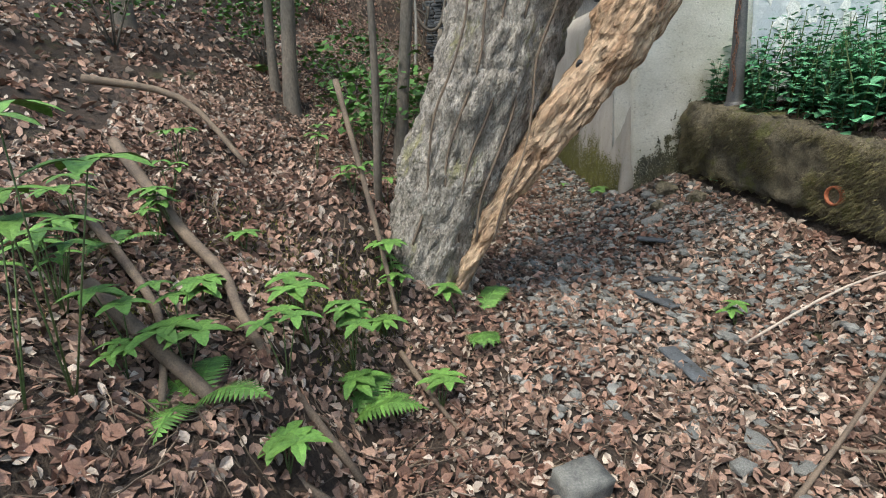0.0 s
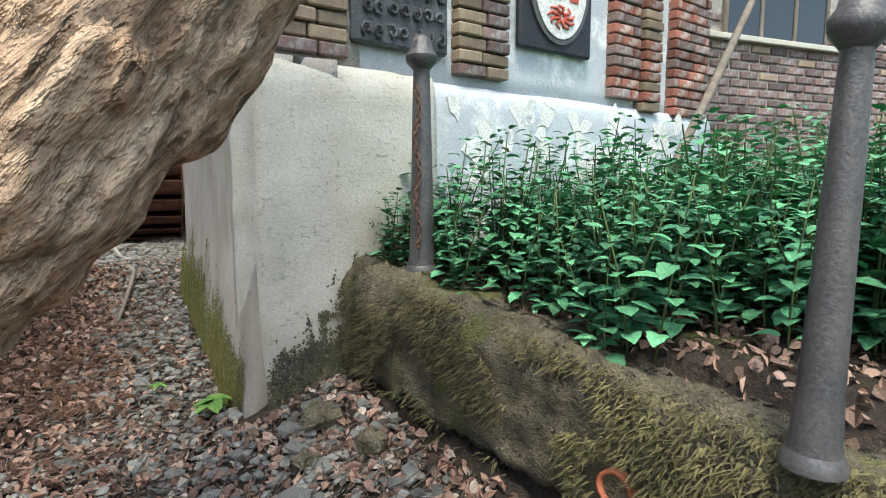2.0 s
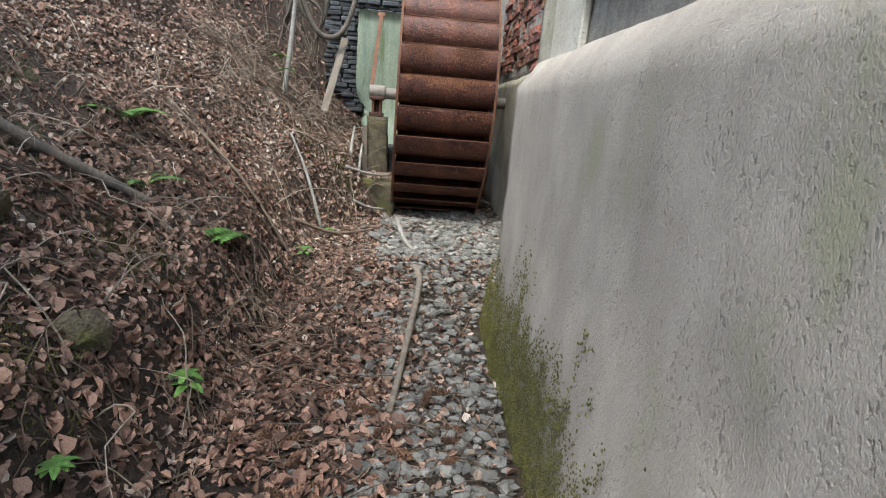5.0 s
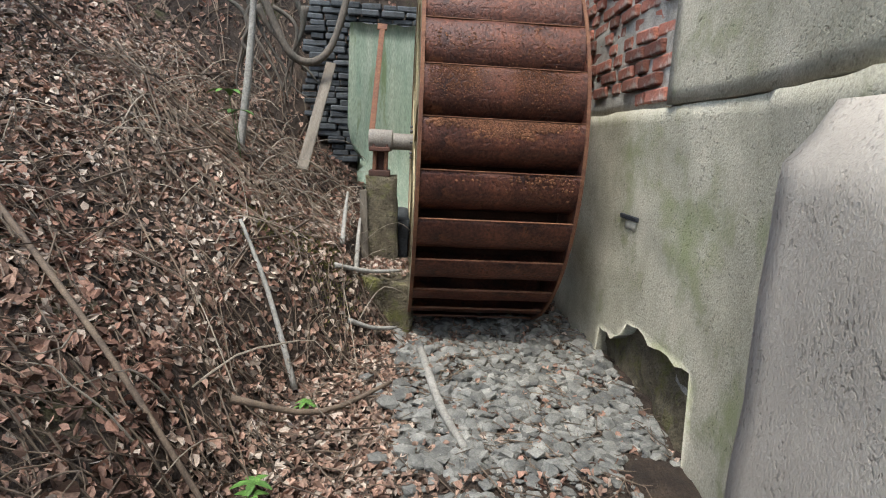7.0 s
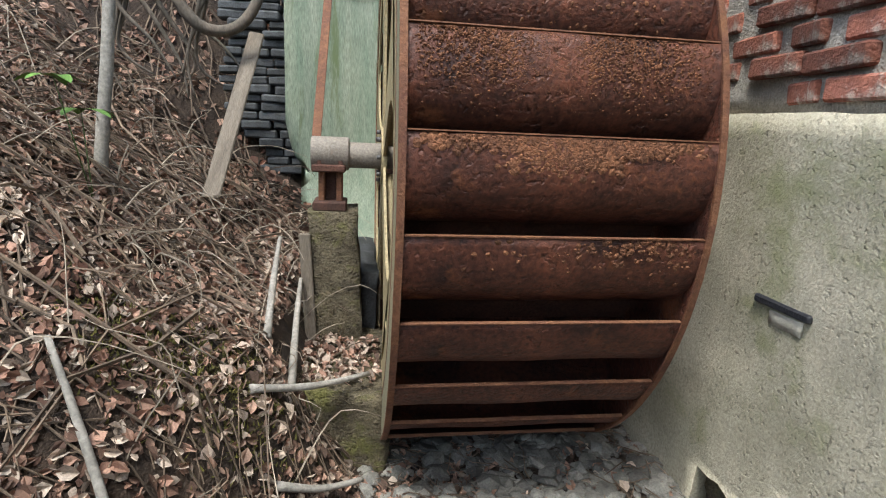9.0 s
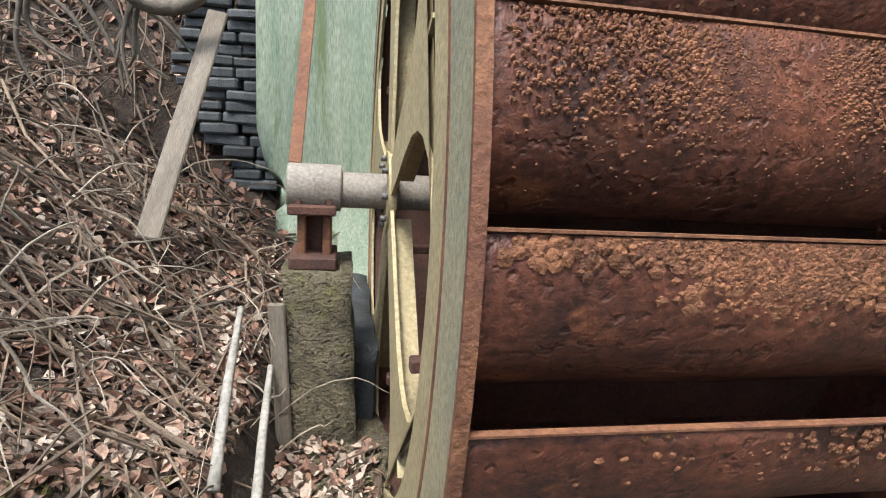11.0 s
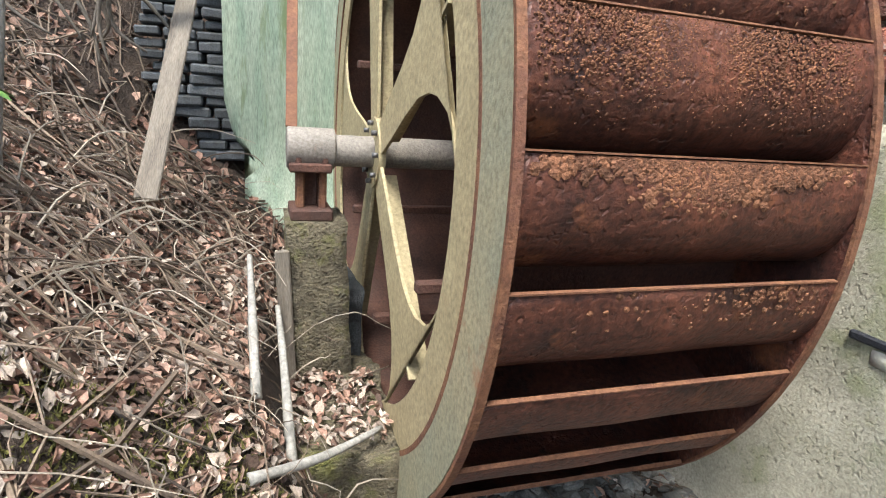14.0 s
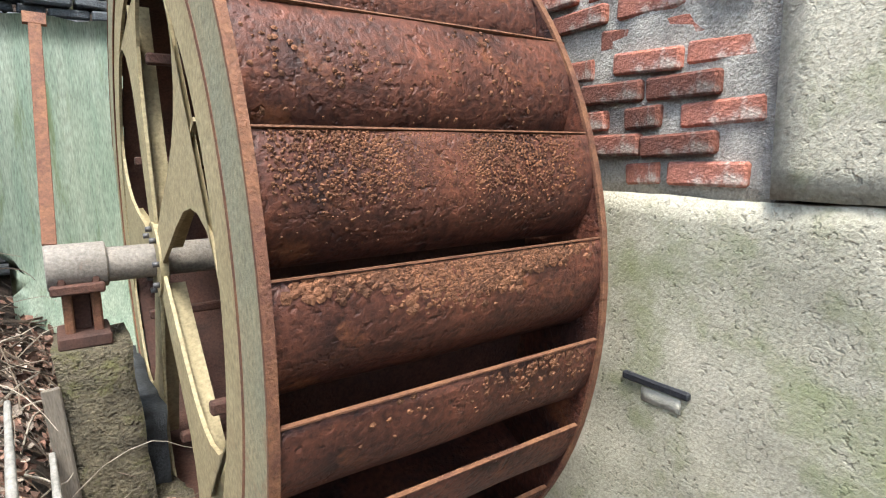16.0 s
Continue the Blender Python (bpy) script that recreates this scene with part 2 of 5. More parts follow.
def tube_data(points, radii, sides=8, wob=0.0, freq=4.0, steps=1, squash=1.0):
    """Vertices and faces of a tube along points, its ends closed."""
    pts = [Vector(p) for p in points]
    rad = list(radii)
    if steps > 1:
        p2, r2 = [], []
        for i in range(len(pts) - 1):
            a, b = pts[max(i - 1, 0)], pts[i]
            c, d = pts[i + 1], pts[min(i + 2, len(pts) - 1)]
            for k in range(steps):
                u = k / steps
                p2.append(0.5 * (2 * b + (c - a) * u + (2 * a - 5 * b + 4 * c - d) * u * u + (3 * b - a - 3 * c + d) * u ** 3))
                r2.append(rad[i] + (rad[i + 1] - rad[i]) * u)
        pts, rad = p2 + [pts[-1]], r2 + [rad[-1]]
    verts, faces = [], []
    side = None
    for i, p in enumerate(pts):
        d = (pts[min(i + 1, len(pts) - 1)] - pts[max(i - 1, 0)]).normalized()
        if side is None:
            side = d.orthogonal().normalized()
        side = (side - d * side.dot(d)).normalized()
        up = d.cross(side)
        for k in range(sides):
            a = 2 * math.pi * k / sides
            q = side * math.cos(a) + up * math.sin(a) * squash
            r = rad[i]
            if wob:
                r *= 1 + wob * noise.noise((p + q * rad[i]) * freq) + 0.4 * wob * noise.noise((p + q * rad[i]) * freq * 3)
            verts.append(p + q * r)
    for i in range(len(pts) - 1):
        for k in range(sides):
            a, b = i * sides + k, i * sides + (k + 1) % sides
            faces.append((a, b, b + sides, a + sides))
    faces.append(tuple(range(sides))[::-1])
    faces.append(tuple(range(len(verts) - sides, len(verts))))
    return verts, faces


def tube(name, points, radii, mat, parent=None, label="", **kw):
    v, f = tube_data(points, radii, **kw)
    return obj(name, v, f, mat, parent, label, smooth=True)


def lathe(name, prof, mat, parent=None, label="", sides=20, axis="z"):
    verts, faces = [], []
    for r, h in prof:
        for k in range(sides):
            a = 2 * math.pi * k / sides
            c, s = r * math.cos(a), r * math.sin(a)
            verts.append((c, s, h) if axis == "z" else (h, c, s))
    for i in range(len(prof) - 1):
        for k in range(sides):
            a, b = i * sides + k, i * sides + (k + 1) % sides
            faces.append((a, b, b + sides, a + sides))
    faces.append(tuple(range(sides))[::-1])
    faces.append(tuple(range(len(verts) - sides, len(verts))))
    o = obj(name, verts, faces, mat, parent, label, smooth=True)
    m = o.modifiers.new("edge", "EDGE_SPLIT")
    m.split_angle = radians(40)
    return o


class Pile:
    """Many small pieces joined into one mesh."""
    def __init__(self):
        self.v, self.f = [], []

    def add(self, verts, faces):
        n = len(self.v)
        self.v += [tuple(p) for p in verts]
        self.f += [tuple(i + n for i in f) for f in faces]

    def make(self, name, mat, label, category, parent=None, smooth=False):
        o = obj(name, self.v, self.f, mat, parent, smooth=smooth)
        return tagged(o, label, category, kind="stuff") if not parent else tagged(o, label, kind="stuff")


# ---- terrain ----
def smooth01(u):
    u = min(1.0, max(0.0, u))
    return u * u * (3 - 2 * u)


def lerp_table(v, table):
    if v <= table[0][0]:
        return table[0][1]
    for (a, p), (b, q) in zip(table, table[1:]):
        if v <= b:
            return p + (q - p) * (v - a) / (b - a)
    return table[-1][1]


FLOOR = [(-4, -0.15), (0, 0.0), (1.3, 0.06), (2.5, 0.2), (4.4, 0.4), (6.5, 0.54), (7.8, 0.59), (8.77, 0.775), (10.27, 0.845), (12.27, 0.915), (15.27, 1.4), (30, 2.5)]
BANK_X = [(0, -0.55), (2.0, -0.45), (3.2, -0.35), (5.0, 0.0), (6.5, 0.06), (8.3, 0.14), (9.5, 0.07), (10.27, 0.61), (11.67, 0.64), (12.27, 0.89)]
BANK_S = [(0, 0.42), (5.5, 0.45), (8.77, 0.62), (10.77, 0.75), (15.3, 0.8)]


def wall_x(y):
    return 1.88 + (4.35 - y) * 0.2


def gz(x, y):
    """Height of the ground."""
    z = lerp_table(y, FLOOR)
    d = lerp_table(y, BANK_X) - x
    if d > 0:
        rise = 0.42 * smooth01(d / 0.45) + lerp_table(y, BANK_S) * max(0.0, d - 0.25)
        z += 4.6 * math.tanh(rise / 4.6)
    if y > 12.47:
        z += 4.2 * smooth01((y - 12.47) / 2.4) * smooth01((2.19 - x) / 1.5)
    if y < 4.6:
        w = wall_x(y)
        e = x - (w - 1.0)
        if e > 0:
            z += 0.3 * smooth01(e / 1.0)
        if x > w + 0.05:
            z += smooth01((x - w - 0.05) / 0.1) * (1.12 + 0.05 * (y - 2.4) - z)
    z += 0.44 * math.exp(-((x + 0.55) / 0.5) ** 2 - ((y - 2.85) / 0.45) ** 2)
    p = Vector((x, y, 0))
    z += 0.05 * noise.noise(p * 1.7) + 0.03 * noise.noise(p * 4.3) + (0.02 * noise.noise(p * 11) if abs(x) < 4 else 0)
    if d > 0.1:
        z += 0.12 * min(1, d) * noise.noise(p * 2.3)
    return z


def axis_steps(lo, hi, fine, far):
    mid = list(np.arange(lo, hi, fine))
    out, step, v = [], fine, hi
    while v < far:
        out.append(v)
        step *= 1.35
        v += step
    pre, step, v = [], fine, lo
    while v > -far:
        step *= 1.35
        v -= step
        pre.append(v)
    return pre[::-1] + mid + out


xs, ys = axis_steps(-2.6, 2.7, 0.055, 600), axis_steps(0.2, 13.8, 0.06, 600)
gv = [(x, y, gz(x, y)) for y in ys for x in xs]
nx = len(xs)
gf = [(j * nx + i, j * nx + i + 1, (j + 1) * nx + i + 1, (j + 1) * nx + i) for j in range(len(ys) - 1) for i in range(nx - 1)]
ground = tagged(obj("ground", gv, gf, SOIL, smooth=True), "brown forest soil of a dry mill channel and its bank", "ground", kind="structure")

# ---- mill building ----
side_wall = tagged(new("wall_mill_side"), "weathered concrete-rendered lower wall of the mill", "wall", kind="structure")


def slab_shape(p):
    q = p.copy()
    low = max(0.0, 1.35 - p.z)
    if p.x < 1.6:
        q.x -= 0.10 * min(1.0, low / 0.9) * (1 - smooth01((p.y - 7.0) / 0.9)) - 0.02
        q.x += 0.22 * smooth01((p.z - 2.12) / 0.16) * 0.5
    return q


rough_box("concrete_slab", (1.42, 4.47, 0.2), (1.85, 8.0, 2.28), CONCRETE, side_wall, cell=0.07, amp=0.008, freq=3.0, shape=slab_shape)
moss_pile = Pile()
for i in range(90000):
    y, z = R.uniform(4.5, 7.95), 0.3 + 1.15 * R.random() ** 1.6
    foot = lerp_table(y, FLOOR)
    thick = 1.25 - 1.9 * (z - foot) + 0.7 * noise.noise(Vector((0, y * 1.6, z * 1.4))) + 0.5 * noise.noise(Vector((4, y * 9, z * 6)))
    if R.random() > 0.9 * smooth01(thick):
        continue
    low = max(0.0, 1.35 - z)
    x = 1.430 - 0.10 * min(1.0, low / 0.9)
    s = R.uniform(0.003, 0.008)
    moss_pile.add([(x, y - s, z), (x, y, z - s), (x, y + s, z), (x, y, z + s), (x - 0.7 * s, y, z)], [(0, 1, 4), (1, 2, 4), (2, 3, 4), (3, 0, 4)])
moss_pile.make("moss", MOSS, "olive moss tufts low on the concrete", "moss", side_wall)

# upper side wall set back over the slab
rough_box("upper_masonry", (1.62, 4.55, 2.2), (2.0, 7.78, 5.2), MORTAR, side_wall, cell=0.16, amp=0.02)
stone_lib = []
for k in range(5):
    stone_lib.append(box("stone", (-0.05, -0.14, -0.05), (0.05, 0.14, 0.05), BRICK_OLD if k % 2 else STONE_DARK, side_wall, bevel=0.012))
for k, o in enumerate(stone_lib):
    o.matrix_basis = pose(1.6, 4.75 + 0.31 * k, 2.40)
for row in range(1, 8):
    y = 4.7 + 0.1 * (row % 3)
    while y < 7.2:
        if R.random() < 0.7:
            shared("stone", R.choice(stone_lib).data, pose(1.60 + R.uniform(-0.01, 0.01), y, 2.40 + 0.125 * row, R.uniform(-4, 4)) @ Matrix.Diagonal((1, R.uniform(0.6, 1.05), 1, 1)), side_wall)
        y += R.uniform(0.24, 0.36)
box("plaster_strip", (1.575, 7.25, 2.26), (1.62, 7.8, 5.1), PLASTER, side_wall, bevel=0.01)
box("window_frame", (1.565, 5.1, 2.36), (1.61, 5.75, 3.2), OLDWOOD, side_wall, "weathered wooden window frame")
box("pane", (1.555, 5.17, 2.44), (1.563, 5.68, 3.1), GLASS, side_wall, "dark window pane", bevel=0)

# wall beside the wheel
wheel_wall = tagged(new("wall_wheel_side"), "rough rendered wall beside the wheel, with bricks laid bare", "wall", kind="structure")
wheel_wall.matrix_world = pose(0.19, 1.27, -0.085)


def coat_shape(p):
    q = p.copy()
    if p.z < 1.5:
        edge = 1.28 + 0.10 * noise.noise(Vector((0, p.y * 4, 3))) + 0.05 * noise.noise(Vector((0, p.y * 15, 3))) - 0.16 * smooth01((p.y - 8.2) / 0.6)
        if 7.72 < p.y < 8.9:
            q.z = max(p.z, edge)
    if p.x < 1.75:
        q.x -= 0.2 * (1 - smooth01((p.y - 6.6) / 1.1))
    return q


rough_box("render_coat", (1.70, 6.55, 0.3), (1.80, 13.0, 2.46), ROUGH, wheel_wall, cell=0.07, amp=0.012, freq=4, shape=coat_shape)
rough_box("masonry_core", (1.80, 6.6, 0.3), (2.2, 13.0, 5.2), MORTAR, wheel_wall, cell=0.2, amp=0.012)
rough_box("upper_coat", (1.69, 6.5, 2.47), (1.80, 8.27, 5.2), ROUGH, wheel_wall, "smooth grey upper render", cell=0.08, amp=0.006, freq=3, shape=lambda p: p - Vector((0.17 * (1 - smooth01((p.y - 6.6) / 1.1)) if p.x < 1.75 else 0.0, 0, 0)))
rough_box("footing", (1.77, 7.6, 0.3), (1.9, 9.0, 1.35), MOSSY, wheel_wall, "mossy rubble footing set back under the render", cell=0.06, amp=0.05, freq=6)
rough_box("mortar_bed", (1.73, 8.25, 2.45), (1.81, 12.0, 5.2), MORTAR, wheel_wall, cell=0.07, amp=0.014, freq=9)
rough_box("chip", (1.695, 8.48, 1.80), (1.706, 8.62, 1.845), PLASTER, wheel_wall, "pale chipped patch of render", cell=0.02, amp=0.003, freq=20)
# slot in the render: a near-black bar stands in for its shade
box("beam_end", (1.685, 8.45, 1.853), (1.72, 8.69, 1.88), DARK, wheel_wall, "dark slot in the render, its shade drawn as a near-black bar")
brick = box("brick", (-0.05, -0.12, -0.035), (0.05, 0.12, 0.035), BRICK, wheel_wall, bevel=0.008)
brick.matrix_basis = pose(1.755, 8.46, 2.53)
for row in range(0, 16):
    y = 8.42 + (0.13 if row % 2 else 0.0)
    while y < 10.6:
        lim = 8.26 + 0.05 * math.sin(row * 2.1)
        if y - 0.1 > lim and not (row == 0 and y > 8.7) and R.random() < 0.97 and not (row == 0 and abs(y - 8.46) < 0.1):
            half = 0.5 if R.random() < 0.25 else 1.0
            shared("brick", brick.data, pose(1.764 + R.uniform(-0.022, 0.02), y + R.uniform(-0.015, 0.015), 2.53 + 0.085 * row, R.uniform(-3, 3), R.uniform(-5, 5), R.uniform(-4, 4)) @ Matrix.Diagonal((1, half, R.uniform(0.9, 1.0), 1)), wheel_wall)
        y += 0.262

# gable wall over the terrace
gable = tagged(new("wall_gable"), "whitewashed gable wall with brick piers above a plaster plinth", "wall", kind="structure")
gable.matrix_world = pose(1.5, 4.42, 0, 0, 0, 6.8)


def plinth_shape(p):
    q = p.copy()
    q.y += 0.05 * smooth01((p.z - 2.15) / 0.12)
    if p.x < 0.3:
        q.x += 0.06 * smooth01((1.0 - p.z) / 0.5)
    return q


rough_box("plinth", (-0.06, 0.0, 0.2), (0.95, 0.42, 2.26), PLASTER, gable, "coarse cream plaster plinth", cell=0.06, amp=0.01, freq=4, shape=plinth_shape)
rough_box("white_plinth", (0.95, 0.02, 0.9), (3.88, 0.42, 2.24), WHITE, gable, "blue-white flaking plinth", cell=0.07, amp=0.008, freq=4, shape=plinth_shape)
rough_box("upper_wall", (0.05, 0.10, 2.2), (3.12, 0.45, 5.2), WHITE, gable, cell=0.15, amp=0.008)
rough_box("upper_wall", (3.27, 0.10, 2.2), (3.85, 0.45, 5.2), WHITE, gable, cell=0.15, amp=0.008)
rough_box("upper_wall", (3.10, 0.12, 2.2), (3.29, 0.45, 2.38), MORTAR, gable, cell=0.1, amp=0.006)
lichen = Pile()
for i in range(42000):
    x, z = R.uniform(-0.05, 0.8), R.uniform(0.45, 1.6)
    edge = lerp_table(z, [(0.80, -0.1), (0.90, 0.22), (1.05, 0.36), (1.22, 0.46), (1.42, 0.66), (1.6, 0.9)])
    thick = 0.45 + 3.2 * (x - edge) + 0.7 * noise.noise(Vector((x * 7, 2, z * 7))) + 0.7 * noise.noise(Vector((x * 22, 2, z * 22)))
    if R.random() > smooth01(thick):
        continue
    q = R.uniform(0.003, 0.008)
    y = -0.014
    lichen.add([(x - q, y, z), (x, y, z - q), (x + q, y, z), (x, y, z + q), (x, y - 0.8 * q, z)], [(0, 1, 4), (1, 2, 4), (2, 3, 4), (3, 0, 4)])
lichen.make("lichen", LICHEN, "dark lichen and moss spreading over the plaster", "lichen", gable)
flake = Pile()
for i in range(60):
    x, z = R.uniform(1.0, 3.7), R.uniform(1.45, 2.15)
    n0 = R.randint(6, 9)
    ring = [(x + R.uniform(0.02, 0.10) * math.cos(a * 6.283 / n0), 0.012 + 0.006 * R.random(), z + R.uniform(0.03, 0.12) * math.sin(a * 6.283 / n0)) for a in range(n0)]
    flake.add(ring + [(p[0], 0.03, p[2]) for p in ring], [tuple(range(n0))[::-1]] + [(k, (k + 1) % n0, n0 + (k + 1) % n0, n0 + k) for k in range(n0)])
flake.make("paint_flake", PAINT_WHITE, "curling flakes of white paint", "paint", gable)


def pier(x0, x1, z0, z1, mats, proud=0.03, course=0.075):
    lib = [box("brick", (-0.11, -0.05, -0.032), (0.11, 0.05, 0.032), m, gable, bevel=0.008) for m in mats]
    row, z, first = 0, z0, dict(enumerate(lib))
    while z < z1:
        x = x0 + (0.0 if row % 2 else 0.0)
        ws = [0.22] * int((x1 - x0) / 0.22)
        rest = (x1 - x0) - sum(ws)
        if rest > 0.05:
            ws.insert(0 if row % 2 else len(ws), rest)
        for w in ws:
            m = pose(x + w / 2, 0.10 - proud + R.uniform(-0.008, 0.008), z + 0.035, 0, 0, R.uniform(-2, 2)) @ Matrix.Diagonal(((w - 0.012) / 0.22, 1, 1, 1))
            k = R.randrange(len(lib))
            if k in first:
                first.pop(k).matrix_basis = m
            else:
                shared("brick", lib[k].data, m, gable)
            x += w
        z += course
        row += 1
    for o in first.values():
        o.matrix_basis = pose(x0 + 0.12, 0.10 - proud, z + 0.035)


pier(1.12, 1.52, 2.3, 3.35, [BRICK_DULL, BRICK_OLD])
pier(2.53, 2.85, 2.3, 3.35, [BRICK, BRICK_DULL])
pier(2.86, 3.10, 2.22, 3.35, [BRICK_OLD, BRICK], proud=0.06)
pier(3.29, 3.80, 2.22, 3.35, [BRICK_DULL, BRICK])
pier(0.06, 0.45, 2.3, 3.35, [BRICK_DULL, BRICK_OLD], proud=0.0)

win = tagged(new("window_1"), "tall narrow window with grey frame in brick jambs", "window", kind="structure")
win.matrix_world = gable.matrix_world.copy()
box("window_frame", (3.115, 0.16, 2.38), (3.14, 0.22, 5.0), AXLE, win)
box("window_frame", (3.245, 0.16, 2.38), (3.27, 0.22, 5.0), AXLE, win)
for k in range(4):
    box("window_frame", (3.14, 0.165, 2.38 + 0.36 * k), (3.245, 0.215, 2.405 + 0.36 * k), AXLE, win)
    box("pane", (3.14, 0.185, 2.405 + 0.36 * k), (3.245, 0.19, 2.74 + 0.36 * k), GLASS, win, bevel=0)

# carved stone panel
relief = thing("stone_relief", "dark grey carved stone relief panel on the gable", "relief", (1.5, 4.42, 0), rz=6.8)
box("slab", (0.46, 0.035, 2.39), (1.06, 0.10, 3.2), STONE_DARK, relief, bevel=0.015)
for k in range(7):
    for j in range(6):
        cx, cz = 0.53 + 0.078 * k + R.uniform(-0.01, 0.01), 2.46 + 0.115 * j
        a0 = R.uniform(0, 6)
        pts = [(cx + (0.012 + 0.022 * q / 6) * math.cos(a0 + q), 0.025 - 0.005 * R.random(), cz + (0.012 + 0.03 * q / 6) * math.sin(a0 + q)) for q in range(7)]
        tube("scroll", pts, [0.009] * 7, STONE_DARK, relief, sides=5)

# painted arms
arms = thing("painted_arms_panel", "dark board with an oval red and white chequered coat of arms", "sign", (1.5, 4.42, 0), rz=6.8)
box("board", (1.62, 0.045, 2.53), (2.30, 0.095, 3.5), DARK, arms, bevel=0.012)
def oval(name, rx_, rz_, y0, y1, mat, cx=1.965, cz=2.98):
    n0 = 40
    top = [(cx + rx_ * math.cos(a * 6.2832 / n0), y0, cz + rz_ * math.sin(a * 6.2832 / n0)) for a in range(n0)]
    bot = [(p[0], y1, p[2]) for p in top]
    return obj(name, top + bot, [tuple(range(n0))] + [(a, n0 + a, n0 + (a + 1) % n0, (a + 1) % n0) for a in range(n0)], mat, arms)
oval("rim", 0.285, 0.40, 0.030, 0.05, IRON)
oval("field", 0.25, 0.365, 0.022, 0.04, PAINT_WHITE)
for i in range(6):
    for j in range(6):
        if (i + j) % 2 == 0:
            x0, z0 = 1.965 - 0.24 + 0.08 * i, 2.86 + 0.075 * j
            if ((x0 + 0.04 - 1.965) / 0.24) ** 2 + ((z0 + 0.04 - 2.98) / 0.36) ** 2 < 1:
                box("chequer", (x0, 0.016, z0), (x0 + 0.08, 0.024, z0 + 0.075), PAINT_RED, arms, bevel=0)
for k in range(9):
    a = k * 0.7
    tube("figure", [(1.965 + 0.02 * math.cos(a), 0.02, 2.75 + 0.02 * math.sin(a)), (1.965 + 0.10 * math.cos(a), 0.018, 2.75 + 0.06 * math.sin(a)), (1.965 + 0.13 * math.cos(a + 0.4), 0.02, 2.75 + 0.075 * math.sin(a + 0.4))], [0.014, 0.012, 0.006], PAINT_RED, arms, sides=5)

# brick return wall
back_wall = tagged(new("wall_brick_return"), "dull red-brown brick wall behind the nettle terrace", "wall", kind="structure")
back_wall.matrix_world = pose(5.30, 5.1, 0, 0, 0, -8)
rough_box("mortar_bed", (0.0, 0.04, 0.9), (5.5, 0.4, 5.2), MORTAR, back_wall, cell=0.25, amp=0.004)
bl = [box("brick", (-0.112, -0.05, -0.031), (0.112, 0.05, 0.031), m, back_wall, bevel=0.008) for m in (BRICK_DULL, BRICK_DULL, BRICK_OLD)]
for k, o in enumerate(bl):
    o.matrix_basis = pose(0.13 + 0.25 * k, 0.07, 1.40)
for row in range(0, 22):
    for col in range(15):
        x = 0.13 + 0.25 * col + (0.125 if row % 2 else 0)
        z = 1.48 + 0.08 * row
        if 0.35 < x < 1.75 and z > 3.02:
            continue
        shared("brick", R.choice(bl[:2] if R.random() < 0.7 else bl).data, pose(x, 0.07 + R.uniform(-0.006, 0.006), z, 0, 0, R.uniform(-1, 1)), back_wall)
win2 = tagged(new("window_2"), "low wide window with a pale stone sill and dark panes", "window", kind="structure")
win2.matrix_world = back_wall.matrix_world.copy()
box("window_sill", (0.0, -0.03, 2.97), (2.0, 0.05, 3.02), PLASTER, win2)
for k in range(4):
    box("window_frame", (0.38 + 0.44 * k, -0.01, 3.02), (0.42 + 0.44 * k, 0.03, 3.9), OLDWOOD, win2)
for k in range(3):
    box("pane", (0.42 + 0.44 * k, 0.005, 3.02), (0.82 + 0.44 * k, 0.015, 3.9), GLASS, win2, bevel=0)
rough_box("wall_mill_back", (2.4, 13.9, 0.5), (9.0, 14.3, 5.2), PLASTER, cell=0.4, amp=0.01)
tagged(bpy.data.objects["wall_mill_back"], "plain plaster back wall of the mill", "wall", kind="structure")
roof = tagged(rough_box("ceiling", (1.7, 4.7, 5.2), (9.0, 14.3, 5.35), OLDWOOD, cell=0.5, amp=0.01), "plain boarded roof deck over the mill", "roof", kind="structure")

# leaning beam on the gable
tube("leaning_pole", [(4.15, 4.45, 1.55), (4.9, 4.62, 2.35), (5.75, 4.85, 3.25)], [0.032, 0.035, 0.03], OLDWOOD, sides=8, wob=0.08, steps=3)
tagged(bpy.data.objects["leaning_pole"], "weathered reddish wooden pole leaning on the brick gable", "pole")

# ---- retaining wall and terrace ----
retaining = tagged(new("wall_retaining"), "low mossy concrete retaining wall with a cracked, undercut foot", "wall", kind="structure")


def retain_shape(p):
    q = p.copy()
    top = 1.0 + 0.13 * (p.y - 2.4) if p.y > 2.4 else 1.0
    u = (p.z - 0.5) / 0.5
    low = 0.62 + 0.09 * (p.y - 2.9) + 0.05 * noise.noise(Vector((0, p.y * 5, 2))) + 0.03 * noise.noise(Vector((0, p.y * 17, 2)))
    q.z = low + u * (top + 0.05 - low)
    q.x = p.x + wall_x(p.y)
    if p.x < 0.1:
        q.x += 0.06 * smooth01((u - 0.75) * 4) + 0.03 * noise.noise(Vector((p.y * 2, u, 5)))
    return q


